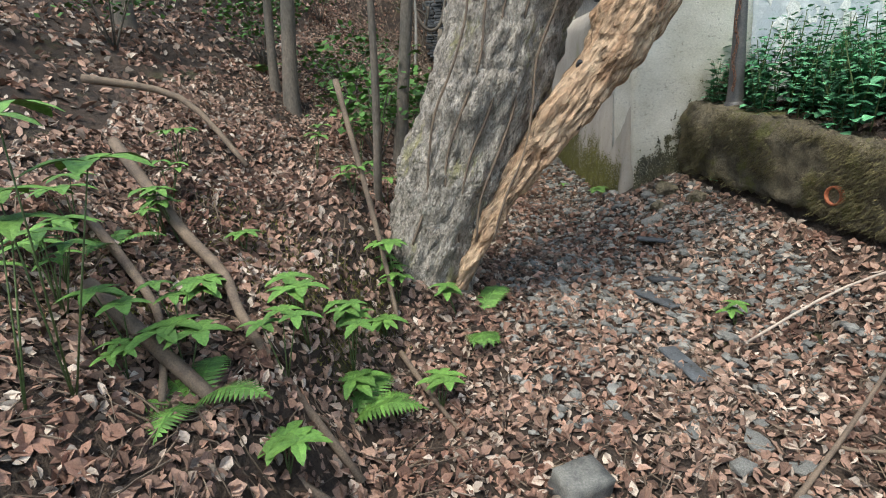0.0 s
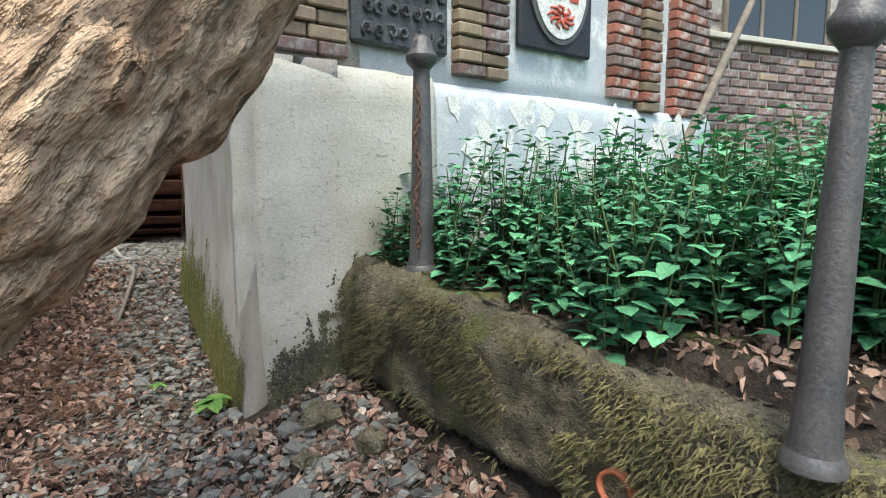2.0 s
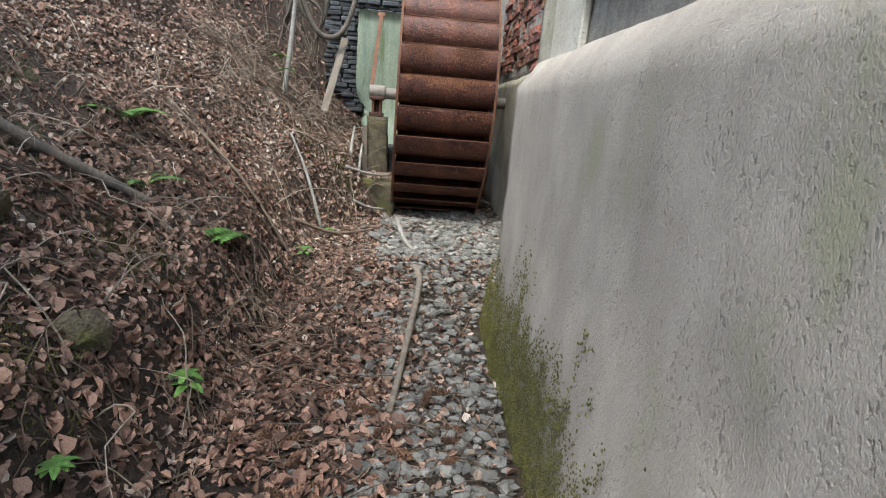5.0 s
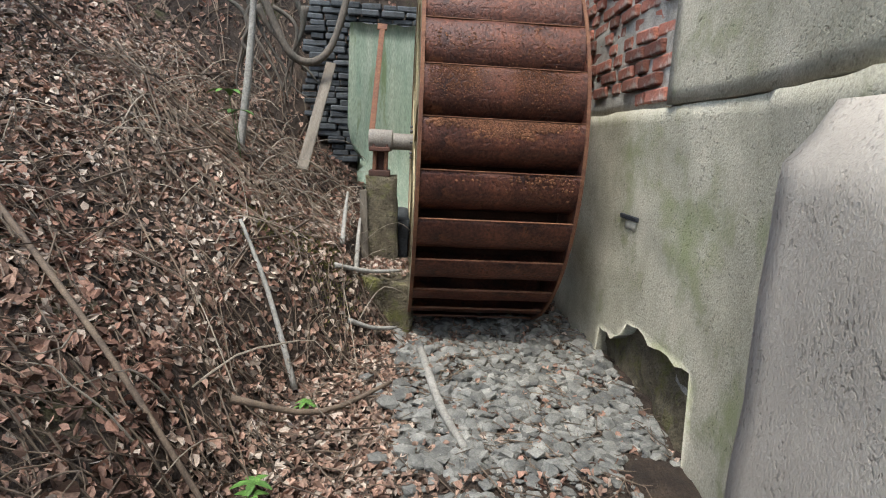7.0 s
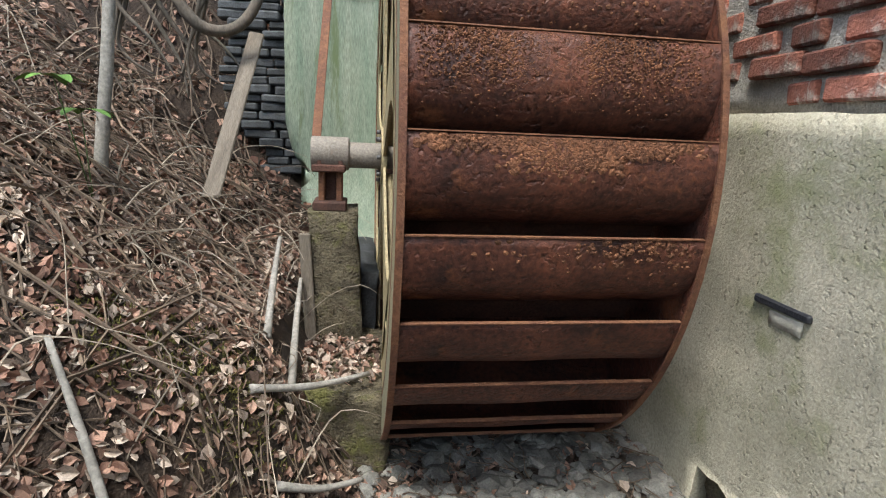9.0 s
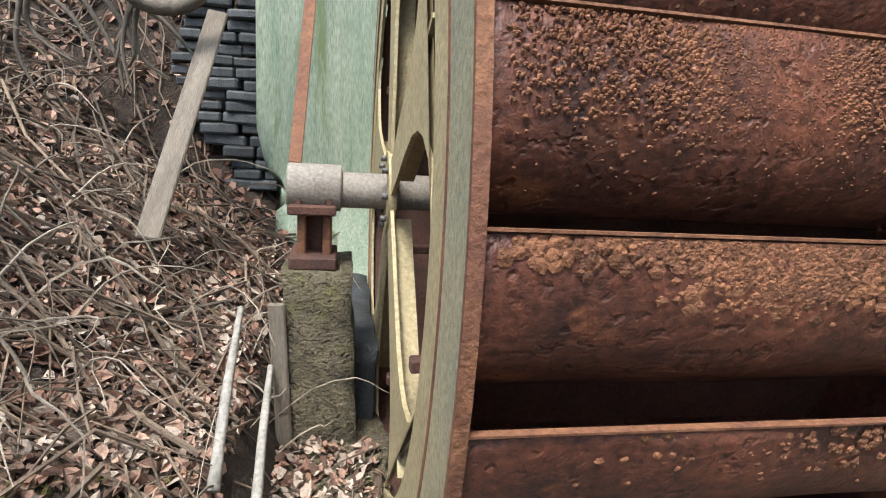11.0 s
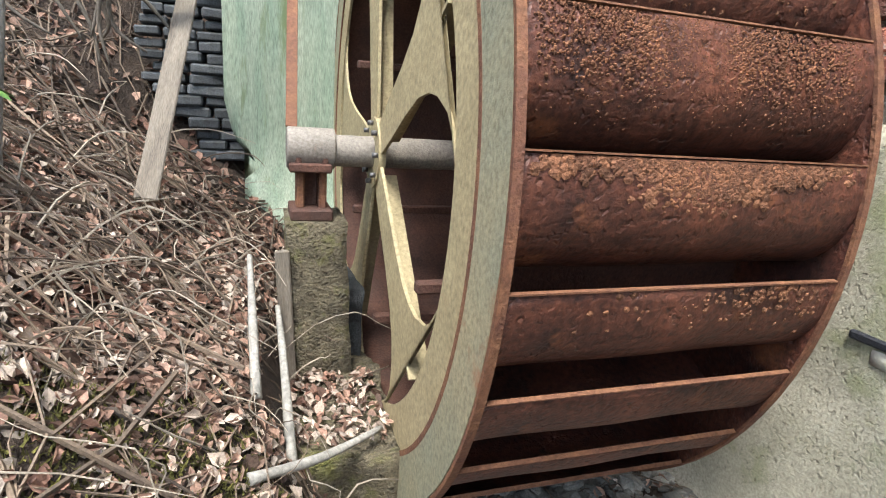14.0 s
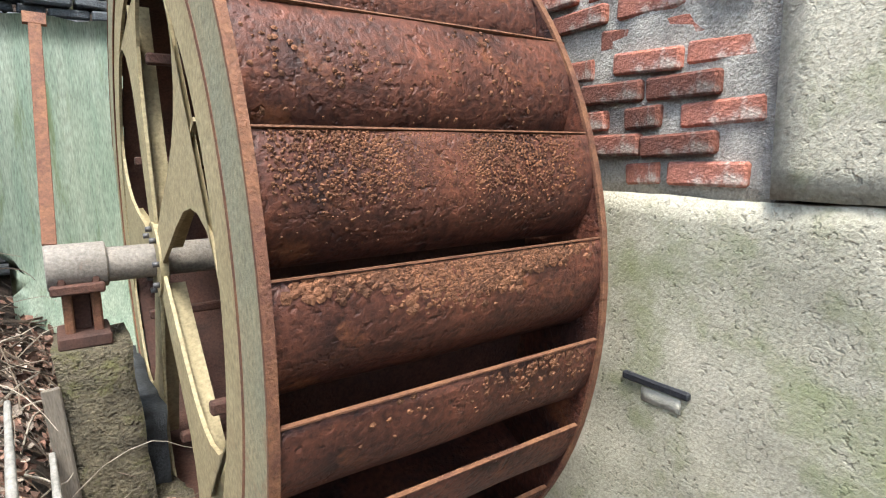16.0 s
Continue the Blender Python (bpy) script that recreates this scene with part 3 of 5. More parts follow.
rough_box("upper_course", (-0.02, -2.5, 0.5), (0.30, 4.42, 1.0), MOSSY, retaining, cell=0.035, amp=0.03, freq=9, shape=retain_shape)
def foot_shape(p):
    q = p.copy()
    q.x = p.x + wall_x(p.y) - 0.01
    q.z = p.z + 0.10 * (p.y - 2.9)
    return q
rough_box("undercut_footing", (0.06, -2.5, 0.0), (0.3, 4.4, 0.66), SOIL, retaining, cell=0.08, amp=0.05, freq=5, shape=foot_shape)
turf = Pile()
for i in range(16000):
    y, u = R.uniform(-0.5, 4.35), R.random() ** 0.8
    if noise.noise(Vector((y * 3, u * 2, 1))) < -0.12 or math.hypot(y - 2.88, (u - 0.35) * 0.5) < 0.08:
        continue
    top = 1.0 + 0.13 * (y - 2.4) if y > 2.4 else 1.0
    z0 = 0.62 + 0.09 * (y - 2.9)
    p = Vector((wall_x(y) - 0.055 + 0.06 * smooth01((u - 0.75) * 4), y, z0 + u * (top + 0.05 - z0)))
    d = Vector((-R.uniform(0.015, 0.05), R.gauss(0, 0.018), -R.uniform(-0.01, 0.035)))
    w = Vector((0, 0.005, 0))
    turf.add([p - w, p + w, p + d], [(0, 1, 2)])
turf.make("moss_turf", DRY_MOSS, "short hanging moss and dead grass on the wall", "moss", retaining)
pipe = thing("clay_drain_pipe", "round orange clay drain pipe through the mossy wall", "pipe", (2.16, 2.93, 0.76))
pipe.matrix_world = pose(2.15, 2.88, 0.775, 0, 0, 12)
v, f = [], []
for r, h in ((0.048, 0.3), (0.048, -0.03), (0.06, -0.03), (0.06, 0.3)):
    v += [(h, r * math.cos(k * 0.3927), r * math.sin(k * 0.3927)) for k in range(16)]
f = [(i * 16 + k, i * 16 + (k + 1) % 16, (i + 1) * 16 + (k + 1) % 16, (i + 1) * 16 + k) for i in range(3) for k in range(16)]
obj("barrel", v, f, CLAY, pipe, smooth=True)


def iron_post(at, h, r, lean, group="iron posts on the terrace"):
    t = thing("iron_post", "dark cast-iron post with a faceted cap on the retaining wall", "post", at, group)
    t.matrix_world = pose(*at, 0, lean, 0)
    lathe("shaft", [(r * 1.5, 0.02), (r * 1.32, 0.07), (r * 1.18, 0.18), (r * 1.05, 0.42), (r * 0.84, h - 0.2), (r * 0.78, h - 0.12), (r * 0.9, h - 0.1)], IRON, t, sides=24)
    lathe("base_ring", [(r * 1.75, 0.0), (r * 1.75, 0.018), (r * 1.45, 0.04)], IRON, t, sides=16)
    lathe("cap", [(r * 0.85, h - 0.12), (r * 1.55, h - 0.085), (r * 1.6, h - 0.06), (r * 1.2, h - 0.035), (r * 1.05, h - 0.005), (r * 0.85, h + 0.02), (r * 0.35, h + 0.035)], IRON, t, sides=8)
    return t


iron_post((2.12, 4.09, 1.26), 1.05, 0.048, 0)
iron_post((2.23, 2.395, 1.04), 1.04, 0.040, 3)
chain = thing("iron_chain", "rusty chain hanging along the iron post", "chain", (2.06, 4.04, 1.4))
for k in range(24):
    pts = [(0.010 * math.cos(a * 0.7854), 0, 0.017 * math.sin(a * 0.7854)) for a in range(9)]
    o = tube("link", pts, [0.0035] * 9, RUST_BRIGHT, chain, sides=5) if k == 0 else shared("link", o.data, Matrix(), chain)
    o.matrix_basis = pose(0.012 * math.sin(k * 0.7), -0.02, 0.03 * k, 0, 0, 90 * (k % 2) + 20)

# ---- water wheel ----
WY, WZ, WR, X0, X1 = 11.13, 2.135, 1.318, 0.486, 1.395
NB = 29
LIP = 0.113
wheel = thing("water_wheel", "large rusted steel overshot water wheel with curved buckets", "water wheel", (1.14, WY, WZ))


def rim_ring(name, x, r0, r1, th, mat, label=""):
    n0, v, f = 96, [], []
    for r, dx in ((r1, -th / 2), (r1, th / 2), (r0, th / 2), (r0, -th / 2)):
        v += [(x - 0.95 + dx, r * math.cos(2 * math.pi * k / n0), r * math.sin(2 * math.pi * k / n0)) for k in range(n0)]
    f = [(i * n0 + k, i * n0 + (k + 1) % n0, ((i + 1) % 4) * n0 + (k + 1) % n0, ((i + 1) % 4) * n0 + k) for i in range(4) for k in range(n0)]
    return obj(name, v, f, mat, wheel, label)


rim_ring("shroud_ring", X0, 0.985, WR, 0.012, OCHRE, "ochre painted side ring with rusted edge")
rim_ring("shroud_band", X0 - 0.004, 1.155, WR - 0.012, 0.014, OCHRE_GREY, "grey-green weathered outer band of the ring")
rim_ring("shroud_seam", X0 - 0.004, 1.14, 1.158, 0.016, RUST_BRIGHT, "rusted seam of the ring")
rim_ring("shroud_ring", X1, 0.985, WR, 0.012, RUST)
rim_ring("rim_edge", X0 - 0.002, WR - 0.006, WR + 0.006, 0.022, RUST_BRIGHT)
rim_ring("rim_edge", X1 + 0.002, WR - 0.004, WR + 0.006, 0.02, RUST_BRIGHT)
rim_ring("sole_drum", (X0 + X1) / 2, 1.020, 1.028, X1 - X0 - 0.03, RUST_INNER)
# bucket plates
step = 2 * math.pi / NB
prof = []
for k in range(11):
    u = k / 10
    prof.append((WR - 0.004 - 0.10 * u ** 3.2, step * (0.02 + 0.93 * u ** 0.95)))
prof.append((WR - 0.17, step * 0.97))
prof.append((1.03, step * 1.0))


def bucket_mesh():
    v, f = [], []
    nx_ = 8
    for off in (0.0, 0.006):
        for r, a in prof:
            for i in range(nx_ + 1):
                x = X0 + 0.008 + (X1 - X0 - 0.016) * i / nx_ - 0.95
                rr = r - off - 0.003 * math.sin(i * 1.3)
                v.append((x, -rr * math.cos(a), -rr * math.sin(a)))
    n1 = (nx_ + 1) * len(prof)
    for b in (0, n1):
        for j in range(len(prof) - 1):
            for i in range(nx_):
                q = b + j * (nx_ + 1) + i
                f.append((q, q + 1, q + nx_ + 2, q + nx_ + 1) if b else (q, q + nx_ + 1, q + nx_ + 2, q + 1))
    for i in range(nx_):
        f.append((i, i + 1, n1 + i + 1, n1 + i))
    return v, f


v, f = bucket_mesh()
bucket = obj("bucket_plate", v, f, RUST, wheel, smooth=True)
for k in range(NB):
    a = LIP + k * step
    m = Matrix.Rotation(-a, 4, "X")
    if k == 0:
        bucket.matrix_basis = m
    else:
        shared("bucket_plate", bucket.data, m, wheel)
lip = part("bucket_lip", box_bm((X0 + 0.01 - 0.95, -WR - 0.001, -0.003), (X1 - 0.01 - 0.95, -WR + 0.012, 0.001), 0), RUST_BRIGHT, wheel)
for k in range(NB):
    m = Matrix.Rotation(-(LIP + k * step), 4, "X")
    if k == 0:
        lip.matrix_basis = m
    else:
        shared("bucket_lip", lip.data, m, wheel)


FLAKE = material("orange_rust_flake", (0.23, 0.10, 0.05), (0.15, 0.065, 0.036), rough=0.85, scale=20, fine=120, bump=0.8, vary=0.4, island=True)


def rust_flakes(turn, count, xm, xs_, um, us, size):
    """Scaly rust lying on one bucket plate."""
    pile = Pile()
    m = Matrix.Rotation(-(LIP + turn * step), 4, "X")
    for _ in range(count):
        x, u = R.gauss(xm, xs_), abs(R.gauss(um, us))
        if not (X0 + 0.03 < x < X1 - 0.03 and u < 0.9):
            continue
        q, n0 = size * R.uniform(0.5, 1.4), 6
        ring = []
        for k in range(n0 + 1):
            rad_ = 0 if k == n0 else q * R.uniform(0.6, 1.2)
            uu = max(0.0, min(1.0, u + rad_ * math.sin(k * 1.047) / (WR * step)))
            rr = WR - 0.004 - 0.10 * uu ** 3.2 + (0.004 if k == n0 else 0.0005)
            a = step * (0.02 + 0.93 * uu ** 0.95)
            ring.append(m @ Vector((x - 0.95 + rad_ * math.cos(k * 1.047), -rr * math.cos(a), -rr * math.sin(a))))
        pile.add(ring, [(k, (k + 1) % n0, n0) for k in range(n0)])
    return pile.make("rust_scale", FLAKE, "scaly orange rust flakes on a bucket plate", "rust", wheel)


rust_flakes(0, 800, 0.95, 0.19, 0.05, 0.06, 0.011)
rust_flakes(0, 420, 0.93, 0.07, 0.20, 0.08, 0.012)
rust_flakes(1, 3800, 0.90, 0.27, 0.20, 0.22, 0.0038)
rust_flakes(2, 300, 0.9, 0.3, 0.5, 0.25, 0.006)
rust_flakes(-1, 160, 1.15, 0.2, 0.1, 0.15, 0.009)

# spider of each side: spokes that flare into the ring
def spoke_mesh(x):
    v, f = [], []
    prof_s = [(0.10, 0.060), (0.30, 0.075), (0.5, 0.085), (0.66, 0.105), (0.76, 0.14), (0.84, 0.19), (0.92, 0.27), (0.97, 0.36), (1.0, 0.46)]
    for dx in (-0.006, 0.006):
        for r, w in prof_s:
            a = w / r
            v += [(dx, r * math.cos(a), r * math.sin(a)), (dx, r * math.cos(a), -r * math.sin(a))]
    n1 = 2 * len(prof_s)
    for j in range(len(prof_s) - 1):
        q = 2 * j
        f += [(q, q + 1, q + 3, q + 2), (n1 + q, n1 + q + 2, n1 + q + 3, n1 + q + 1), (q, q + 2, n1 + q + 2, n1 + q), (q + 1, n1 + q + 1, n1 + q + 3, q + 3)]
    return v, f


for xx, mat in ((X0, OCHRE), (X1, RUST)):
    v, f = spoke_mesh(xx)
    sp = obj("spoke", v, f, mat, wheel)
    flange = None
    for k in range(5):
        ang = radians(151 - 72 * k)
        m = pose(xx - 0.95, 0, 0) @ Matrix.Rotation(ang, 4, "X")
        if k == 0:
            sp.matrix_basis = m
            flange = box("spoke_flange", (-0.004, 0.12, -0.006), (0.07 if xx < 1 else 0.004, 0.95, 0.006), mat, wheel, bevel=0)
            flange.matrix_basis = m
        else:
            shared("spoke", sp.data, m, wheel)
            shared("spoke_flange", flange.data, m, wheel)
    h = lathe("hub_plate", [(0.14, -0.014), (0.14, 0.014)], mat, wheel, sides=24, axis="x")
    h.matrix_basis = pose(xx - 0.95, 0, 0)
    for k in range(8):
        bolt = lathe("bolt", [(0.011, -0.035), (0.011, -0.012)], IRON, wheel, sides=6, axis="x") if k == 0 and xx < 1 else shared("bolt", bolt.data, Matrix(), wheel)
        bolt.matrix_basis = pose(xx - 0.95, 0.115 * math.cos(k * 0.785), 0.115 * math.sin(k * 0.785))
lathe("axle", [(0.055, -0.80), (0.062, -0.80), (0.062, 1.05)], AXLE, wheel, "grey painted steel axle", sides=28, axis="x")
# inner tie bars seen through the spokes
for k in range(6):
    a = radians(30 + 60 * k)
    b = box("tie_bar", (X0 - 0.95 + 0.02, -0.02, -0.02), (X1 - 0.95 - 0.02, 0.02, 0.02), RUST_INNER, wheel)
    b.matrix_basis = pose(0, 0.72 * math.cos(a), 0.72 * math.sin(a))

# bearing on its pier
bearing = thing("bearing_block", "grey cast bearing housing with a riveted strap, on the concrete pier", "bearing", (0.42, WY, 1.89))
o = lathe("housing", [(0.075, -0.09), (0.08, -0.085), (0.08, 0.085), (0.075, 0.09)], AXLE, bearing, sides=28, axis="x")
o.matrix_basis = pose(0, 0, WZ - 1.89 + 0.005)
box("foot_plate", (-0.085, -0.09, 0.165), (0.075, 0.09, 0.20), RUST_INNER, bearing)
box("upright", (-0.055, -0.05, 0.02), (-0.025, 0.05, 0.17), RUST_BRIGHT, bearing)
box("upright", (0.03, -0.05, 0.02), (0.06, 0.05, 0.17), RUST_BRIGHT, bearing)
box("upright", (-0.03, 0.01, 0.02), (0.03, 0.05, 0.17), RUST_INNER, bearing)
box("sole_plate", (-0.08, -0.10, -0.02), (0.08, 0.10, 0.025), RUST_INNER, bearing)
for k in (-0.05, 0.05):
    o = lathe("nut", [(0.016, 0.2), (0.016, 0.222), (0.008, 0.223), (0.008, 0.24)], RUST_INNER, bearing, sides=6)
    o.matrix_basis = pose(k, -0.06, 0)
rod = thing("flat_iron_stay", "flat rusty iron stay bar bolted above the bearing", "stay bar", (0.35, 11.17, 2.215))
o = box("bar", (-0.022, -0.006, 0.0), (0.022, 0.006, 1.0), RUST_BRIGHT, rod, bevel=0.002)
o.matrix_basis = pose(0, 0, 0, -32, 0, 0) @ pose(0, 0, 0, 0, 2, 0)
o = box("top_tab", (-0.04, -0.008, 0.97), (0.04, 0.008, 1.03), RUST_BRIGHT, rod, bevel=0.002)
o.matrix_basis = pose(0, 0, 0, -32, 0, 0) @ pose(0, 0, 0, 0, 2, 0)

pier_ob = thing("concrete_pier", "mossy concrete bearing pier with a weathered board at its edge", "pier", (0.42, WY, 0.895))
def pier_shape(p):
    q = p.copy()
    u = p.z / 1.0
    q.x += 0.05 * (1 - u) + 0.03
    return q
rough_box("post", (-0.13, -0.13, 0.0), (0.10, 0.16, 0.975), MOSSY, pier_ob, cell=0.05, amp=0.012, freq=9, shape=pier_shape)
# flat weathered wooden board up the pier's left edge
box("angle_iron", (-0.125, -0.15, 0.05), (-0.07, -0.135, 0.88), OLDWOOD, pier_ob).matrix_basis = pose(0.03, 0, 0, 0, -3, 0)
block = thing("stone_block", "broken mossy concrete block under the bearing pier", "block", (0.47, 10.77, 0.715))
rough_box("body", (-0.22, -0.30, -0.2), (0.22, 0.5, 0.50), MOSSY, block, cell=0.045, amp=0.035, freq=7)
tagged(rough_box("wheel_pit_wall", (0.55, 11.17, 0.5), (0.66, 12.47, 1.515), STONE_DARK, cell=0.07, amp=0.03, freq=6), "dark rough stone wall of the wheel pit", "wall", kind="structure")

# green curved apron behind the wheel
apron = thing("steel_apron", "pale green weathered steel sheet curving behind the wheel", "apron", (0.69, 12.39, 2.215))
v, f = [], []
prf = [(11.12 - 0.012 * (3.4 - z), z) for z in np.linspace(3.30, 2.2, 8)]
prf += [(9.86 + 1.25 * math.cos(a), 2.225 + 1.25 * math.sin(a)) for a in np.linspace(-0.08, -0.9, 10)]
for dy in (0.0, 0.012):
    for y, z in prf:
        for i in range(9):
            x = -0.14 + 0.83 * i / 8
            if i == 0:
                x += 0.09 * smooth01((2.35 - z) / 0.35) + 0.35 * smooth01((2.1 - z) / 0.3)
            v.append((x - 0.5, y + dy + 0.012 * math.sin(i * 1.7) - 11.12, z - 2.3 + 0.01 * math.sin(i * 2.2)))
n1 = 9 * len(prf)
for b in (0, n1):
    f += [(b + j * 9 + i, b + j * 9 + i + 1, b + j * 9 + i + 10, b + j * 9 + i + 9) for j in range(len(prf) - 1) for i in range(8)]
f += [(i, i + 1, n1 + i + 1, n1 + i) for i in range(8)] + [(j * 9, j * 9 + 9, n1 + j * 9 + 9, n1 + j * 9) for j in range(len(prf) - 1)]
obj("sheet", v, f, GREEN, apron, smooth=True)

# dry-stone wall behind
dry = tagged(new("wall_dry_stone"), "dark dry-stone retaining wall of flat slates", "wall", kind="structure")
dry.matrix_world = pose(0.19, 1.27, -0.085)
sl = [box("stone", (-0.11, -0.08, -0.03), (0.11, 0.08, 0.03), STONE_DARK, dry, bevel=0.012) for k in range(3)]
for k, o in enumerate(sl):
    o.matrix_basis = pose(-0.30 + 0.2 * k, 11.35, 2.02)
for row in range(24):
    x = -0.62 + 0.3 * smooth01((6 - row) / 6) + R.uniform(0, 0.1)
    while x < 1.7:
        w = R.uniform(0.5, 1.15)
        shared("stone", R.choice(sl).data, pose(x + 0.1 * w, 11.35 + 0.004 * row + R.uniform(-0.03, 0.03), 2.08 + 0.062 * row, R.uniform(-3, 3), R.uniform(-3, 3), R.uniform(-8, 8)) @ Matrix.Diagonal((w, 1, R.uniform(0.8, 1.1), 1)), dry)
        x += 0.225 * w + 0.01

# ---- the leaning old tree ----
def bark_trunk(name, pts, rad, mat, parent, sides, steps, wob, freq, label="", ridge=0.0, along=1.0):
    v, f = tube_data(pts, rad, sides=sides, steps=steps, wob=wob, freq=freq)
    if ridge:
        out = []
        ax = (Vector(pts[4]) - Vector(pts[2])).normalized()
        n_ring = len(v) // sides
        for i, p in enumerate(v):
            q = Vector(p)
            al = q.dot(ax)
            ac = q - ax * al
            c = sum(v[(i // sides) * sides:(i // sides + 1) * sides], Vector()) / sides
            k1 = abs(noise.noise(ac * 11 + ax * al * 3.0 * along))
            k2 = abs(noise.noise(ac * 26 + ax * al * 7.0 * along + Vector((3, 1, 7))))
            out.append(q + (q - c).normalized() * ridge * (1.6 * k1 + 1.0 * k2 - 0.7) + 0.3 * ridge * along * noise.noise_vector(q * 30))
        v = out
    return obj(name, v, f, mat, parent, label, smooth=True)


tree = thing("old_leaning_tree", "old leaning tree with ridged grey bark and a stripped dead limb", "tree", (0, 0, 0))
bark_trunk("trunk", [(-0.42, 2.95, 0.05), (-0.32, 2.92, 0.5), (-0.14, 2.92, 1.0), (0.10, 2.95, 1.55), (0.30, 3.0, 2.1), (0.5, 3.1, 3.0), (0.8, 3.2, 4.2), (1.0, 3.3, 6.0)],
           [0.40, 0.31, 0.30, 0.33, 0.36, 0.36, 0.28, 0.15], BARK, tree, 150, 30, 0.14, 3.0, "ridged mossy grey bark", 0.036)
bark_trunk("dead_limb", [(-0.13, 2.70, 0.42), (0.0, 2.70, 0.68), (0.18, 2.70, 0.96), (0.44, 2.72, 1.28), (0.70, 2.74, 1.60), (0.95, 2.76, 1.94), (1.32, 2.82, 2.5), (1.6, 2.9, 3.0)],
           [0.04, 0.05, 0.07, 0.11, 0.15, 0.17, 0.16, 0.12], BAREWOOD, tree, 140, 34, 0.24, 4.2, "bare orange-brown dead wood, barkless", 0.034, 0.5)
# knot holes: solid near-black plugs, the shade of each hollow is their colour
for px, pz, s in ((0.585, 1.60, 0.030), (0.86, 2.03, 0.035), (0.80, 1.86, 0.038)):
    o = lathe("knot_hole", [(s * 0.95, -0.06), (s, -0.02), (s * 0.85, 0.0), (s * 0.3, -0.004)], DARK if s != 0.03 or px < 0.6 else BAREWOOD, tree, sides=14)
    o.matrix_basis = pose(px, 2.74 - 0.06, pz, 90, 0, 0) @ pose(0, 0, 0, 18, -14, 0)
vine = thing("ivy_stem", "thin dead ivy stems hanging on the grey bark", "vine", (0, 0, 0))
for k in range(5):
    x0 = -0.1 + 0.12 * k
    pts = [(x0 - 0.28 + 0.07 * j + 0.03 * math.sin(j * 1.7 + k), 2.64 + 0.02 * math.sin(j + k), 0.7 + 0.24 * j) for j in range(7)]
    tube("stem", pts, [0.007] * 7, TWIG, vine, sides=5, steps=4)


# ---- trees of the bank ----
def leaf_cluster(pile, c, rad, n_, size):
    for _ in range(n_):
        d = Vector((R.gauss(0, 1), R.gauss(0, 1), R.gauss(0, 0.7)))
        p = Vector(c) + d * rad * 0.5
        a = Vector((R.gauss(0, 1), R.gauss(0, 1), R.gauss(0, 0.4))).normalized() * size * R.uniform(0.6, 1.3)
        b = a.cross(Vector((R.gauss(0, 0.5), R.gauss(0, 0.5), 1))).normalized() * a.length * 0.45
        pile.add([p, p + a * 0.5 + b, p + a, p + a * 0.5 - b], [(0, 1, 2, 3)])


def young_tree(at, h, r, lean, mat, crown=True, name="young_tree", label="slender dark-barked young tree on the leafy bank", limbs=5, low=0.5):
    t = thing(name, label, "tree", at, "trees on the bank")
    top = (lean[0] * h, lean[1] * h, h)
    pts = [(top[0] * u + 0.05 * h * 0.3 * math.sin(u * 5 + at[0]), top[1] * u + 0.02 * h * math.sin(u * 4 + at[1]), -0.25 + (h + 0.25) * u) for u in (0, 0.12, 0.3, 0.5, 0.75, 1)]
    tube("trunk", pts, [r * 1.5, r, r * 0.9, r * 0.75, r * 0.5, r * 0.15], mat, t, sides=12, steps=4, wob=0.1, freq=6)
    if not crown:
        return t
    pile = Pile()
    for k in range(limbs):
        u = low + (0.95 - low) * k / limbs
        a = k * 2.4 + at[1]
        base = Vector((top[0] * u, top[1] * u, h * u))
        L = h * 0.28 * (1.1 - 0.6 * u)
        end = base + Vector((math.cos(a) * L, math.sin(a) * L, L * 0.35))
        tube("limb", [base, (base + end) / 2 + Vector((0, 0, 0.05 * L)), end], [r * 0.4, r * 0.25, r * 0.08], mat, t, sides=6, steps=3)
        for q in (0.45, 0.7, 0.9, 1.05):
            leaf_cluster(pile, base + (end - base) * q, L * 0.5, 70, 0.07)
    pile.make("crown", FOLIAGE, "loose fresh green leaves", "leaves", t)
    return t


for x, y, h, r, lean in ((-1.55, 5.3, 5.0, 0.07, (0.02, 0.02)), (-1.8, 5.7, 5.0, 0.045, (-0.02, 0.03)), 
                         (-0.55, 4.6, 5.5, 0.055, (0.06, 0.05)), (-3.6, 6.2, 6.0, 0.10, (0, 0)), (-4.41, 10.77, 7, 0.11, (0.03, 0)), (-2.81, 13.27, 7, 0.1, (0, 0.02)),
                         (-1.01, 15.77, 7, 0.11, (0.04, 0)), (-6.5, 5.0, 7, 0.12, (0, 0)), (0.59, 16.77, 6, 0.09, (0, 0)), (-5.31, 14.27, 8, 0.13, (0, 0)), (-7.31, 10.27, 8, 0.13, (0, 0))):
    young_tree((x, y, gz(x, y)), h, r, lean, BARK_THIN)
young_tree((-0.62, 3.25, gz(-0.62, 3.25)), 3.2, 0.028, (0.02, 0.0), BARK_THIN, crown=False, label="thin bare sapling standing against the old tree")
for x, y, h in ((1.5, 15.4, 5.0), (2.5, 16.2, 5.5), (-0.3, 15.0, 5.0), (0.9, 17.5, 7.0), (3.6, 17.5, 7.0)):
    young_tree((x, y, gz(x, y)), h, 0.06, (0, 0), BARK_THIN, limbs=10, low=0.12)
young_tree((-0.63, 11.17, gz(-0.63, 11.17)), 2.6, 0.03, (0.04, 0.03), BIRCH, crown=False, label="thin pale bare sapling on the leafy bank")

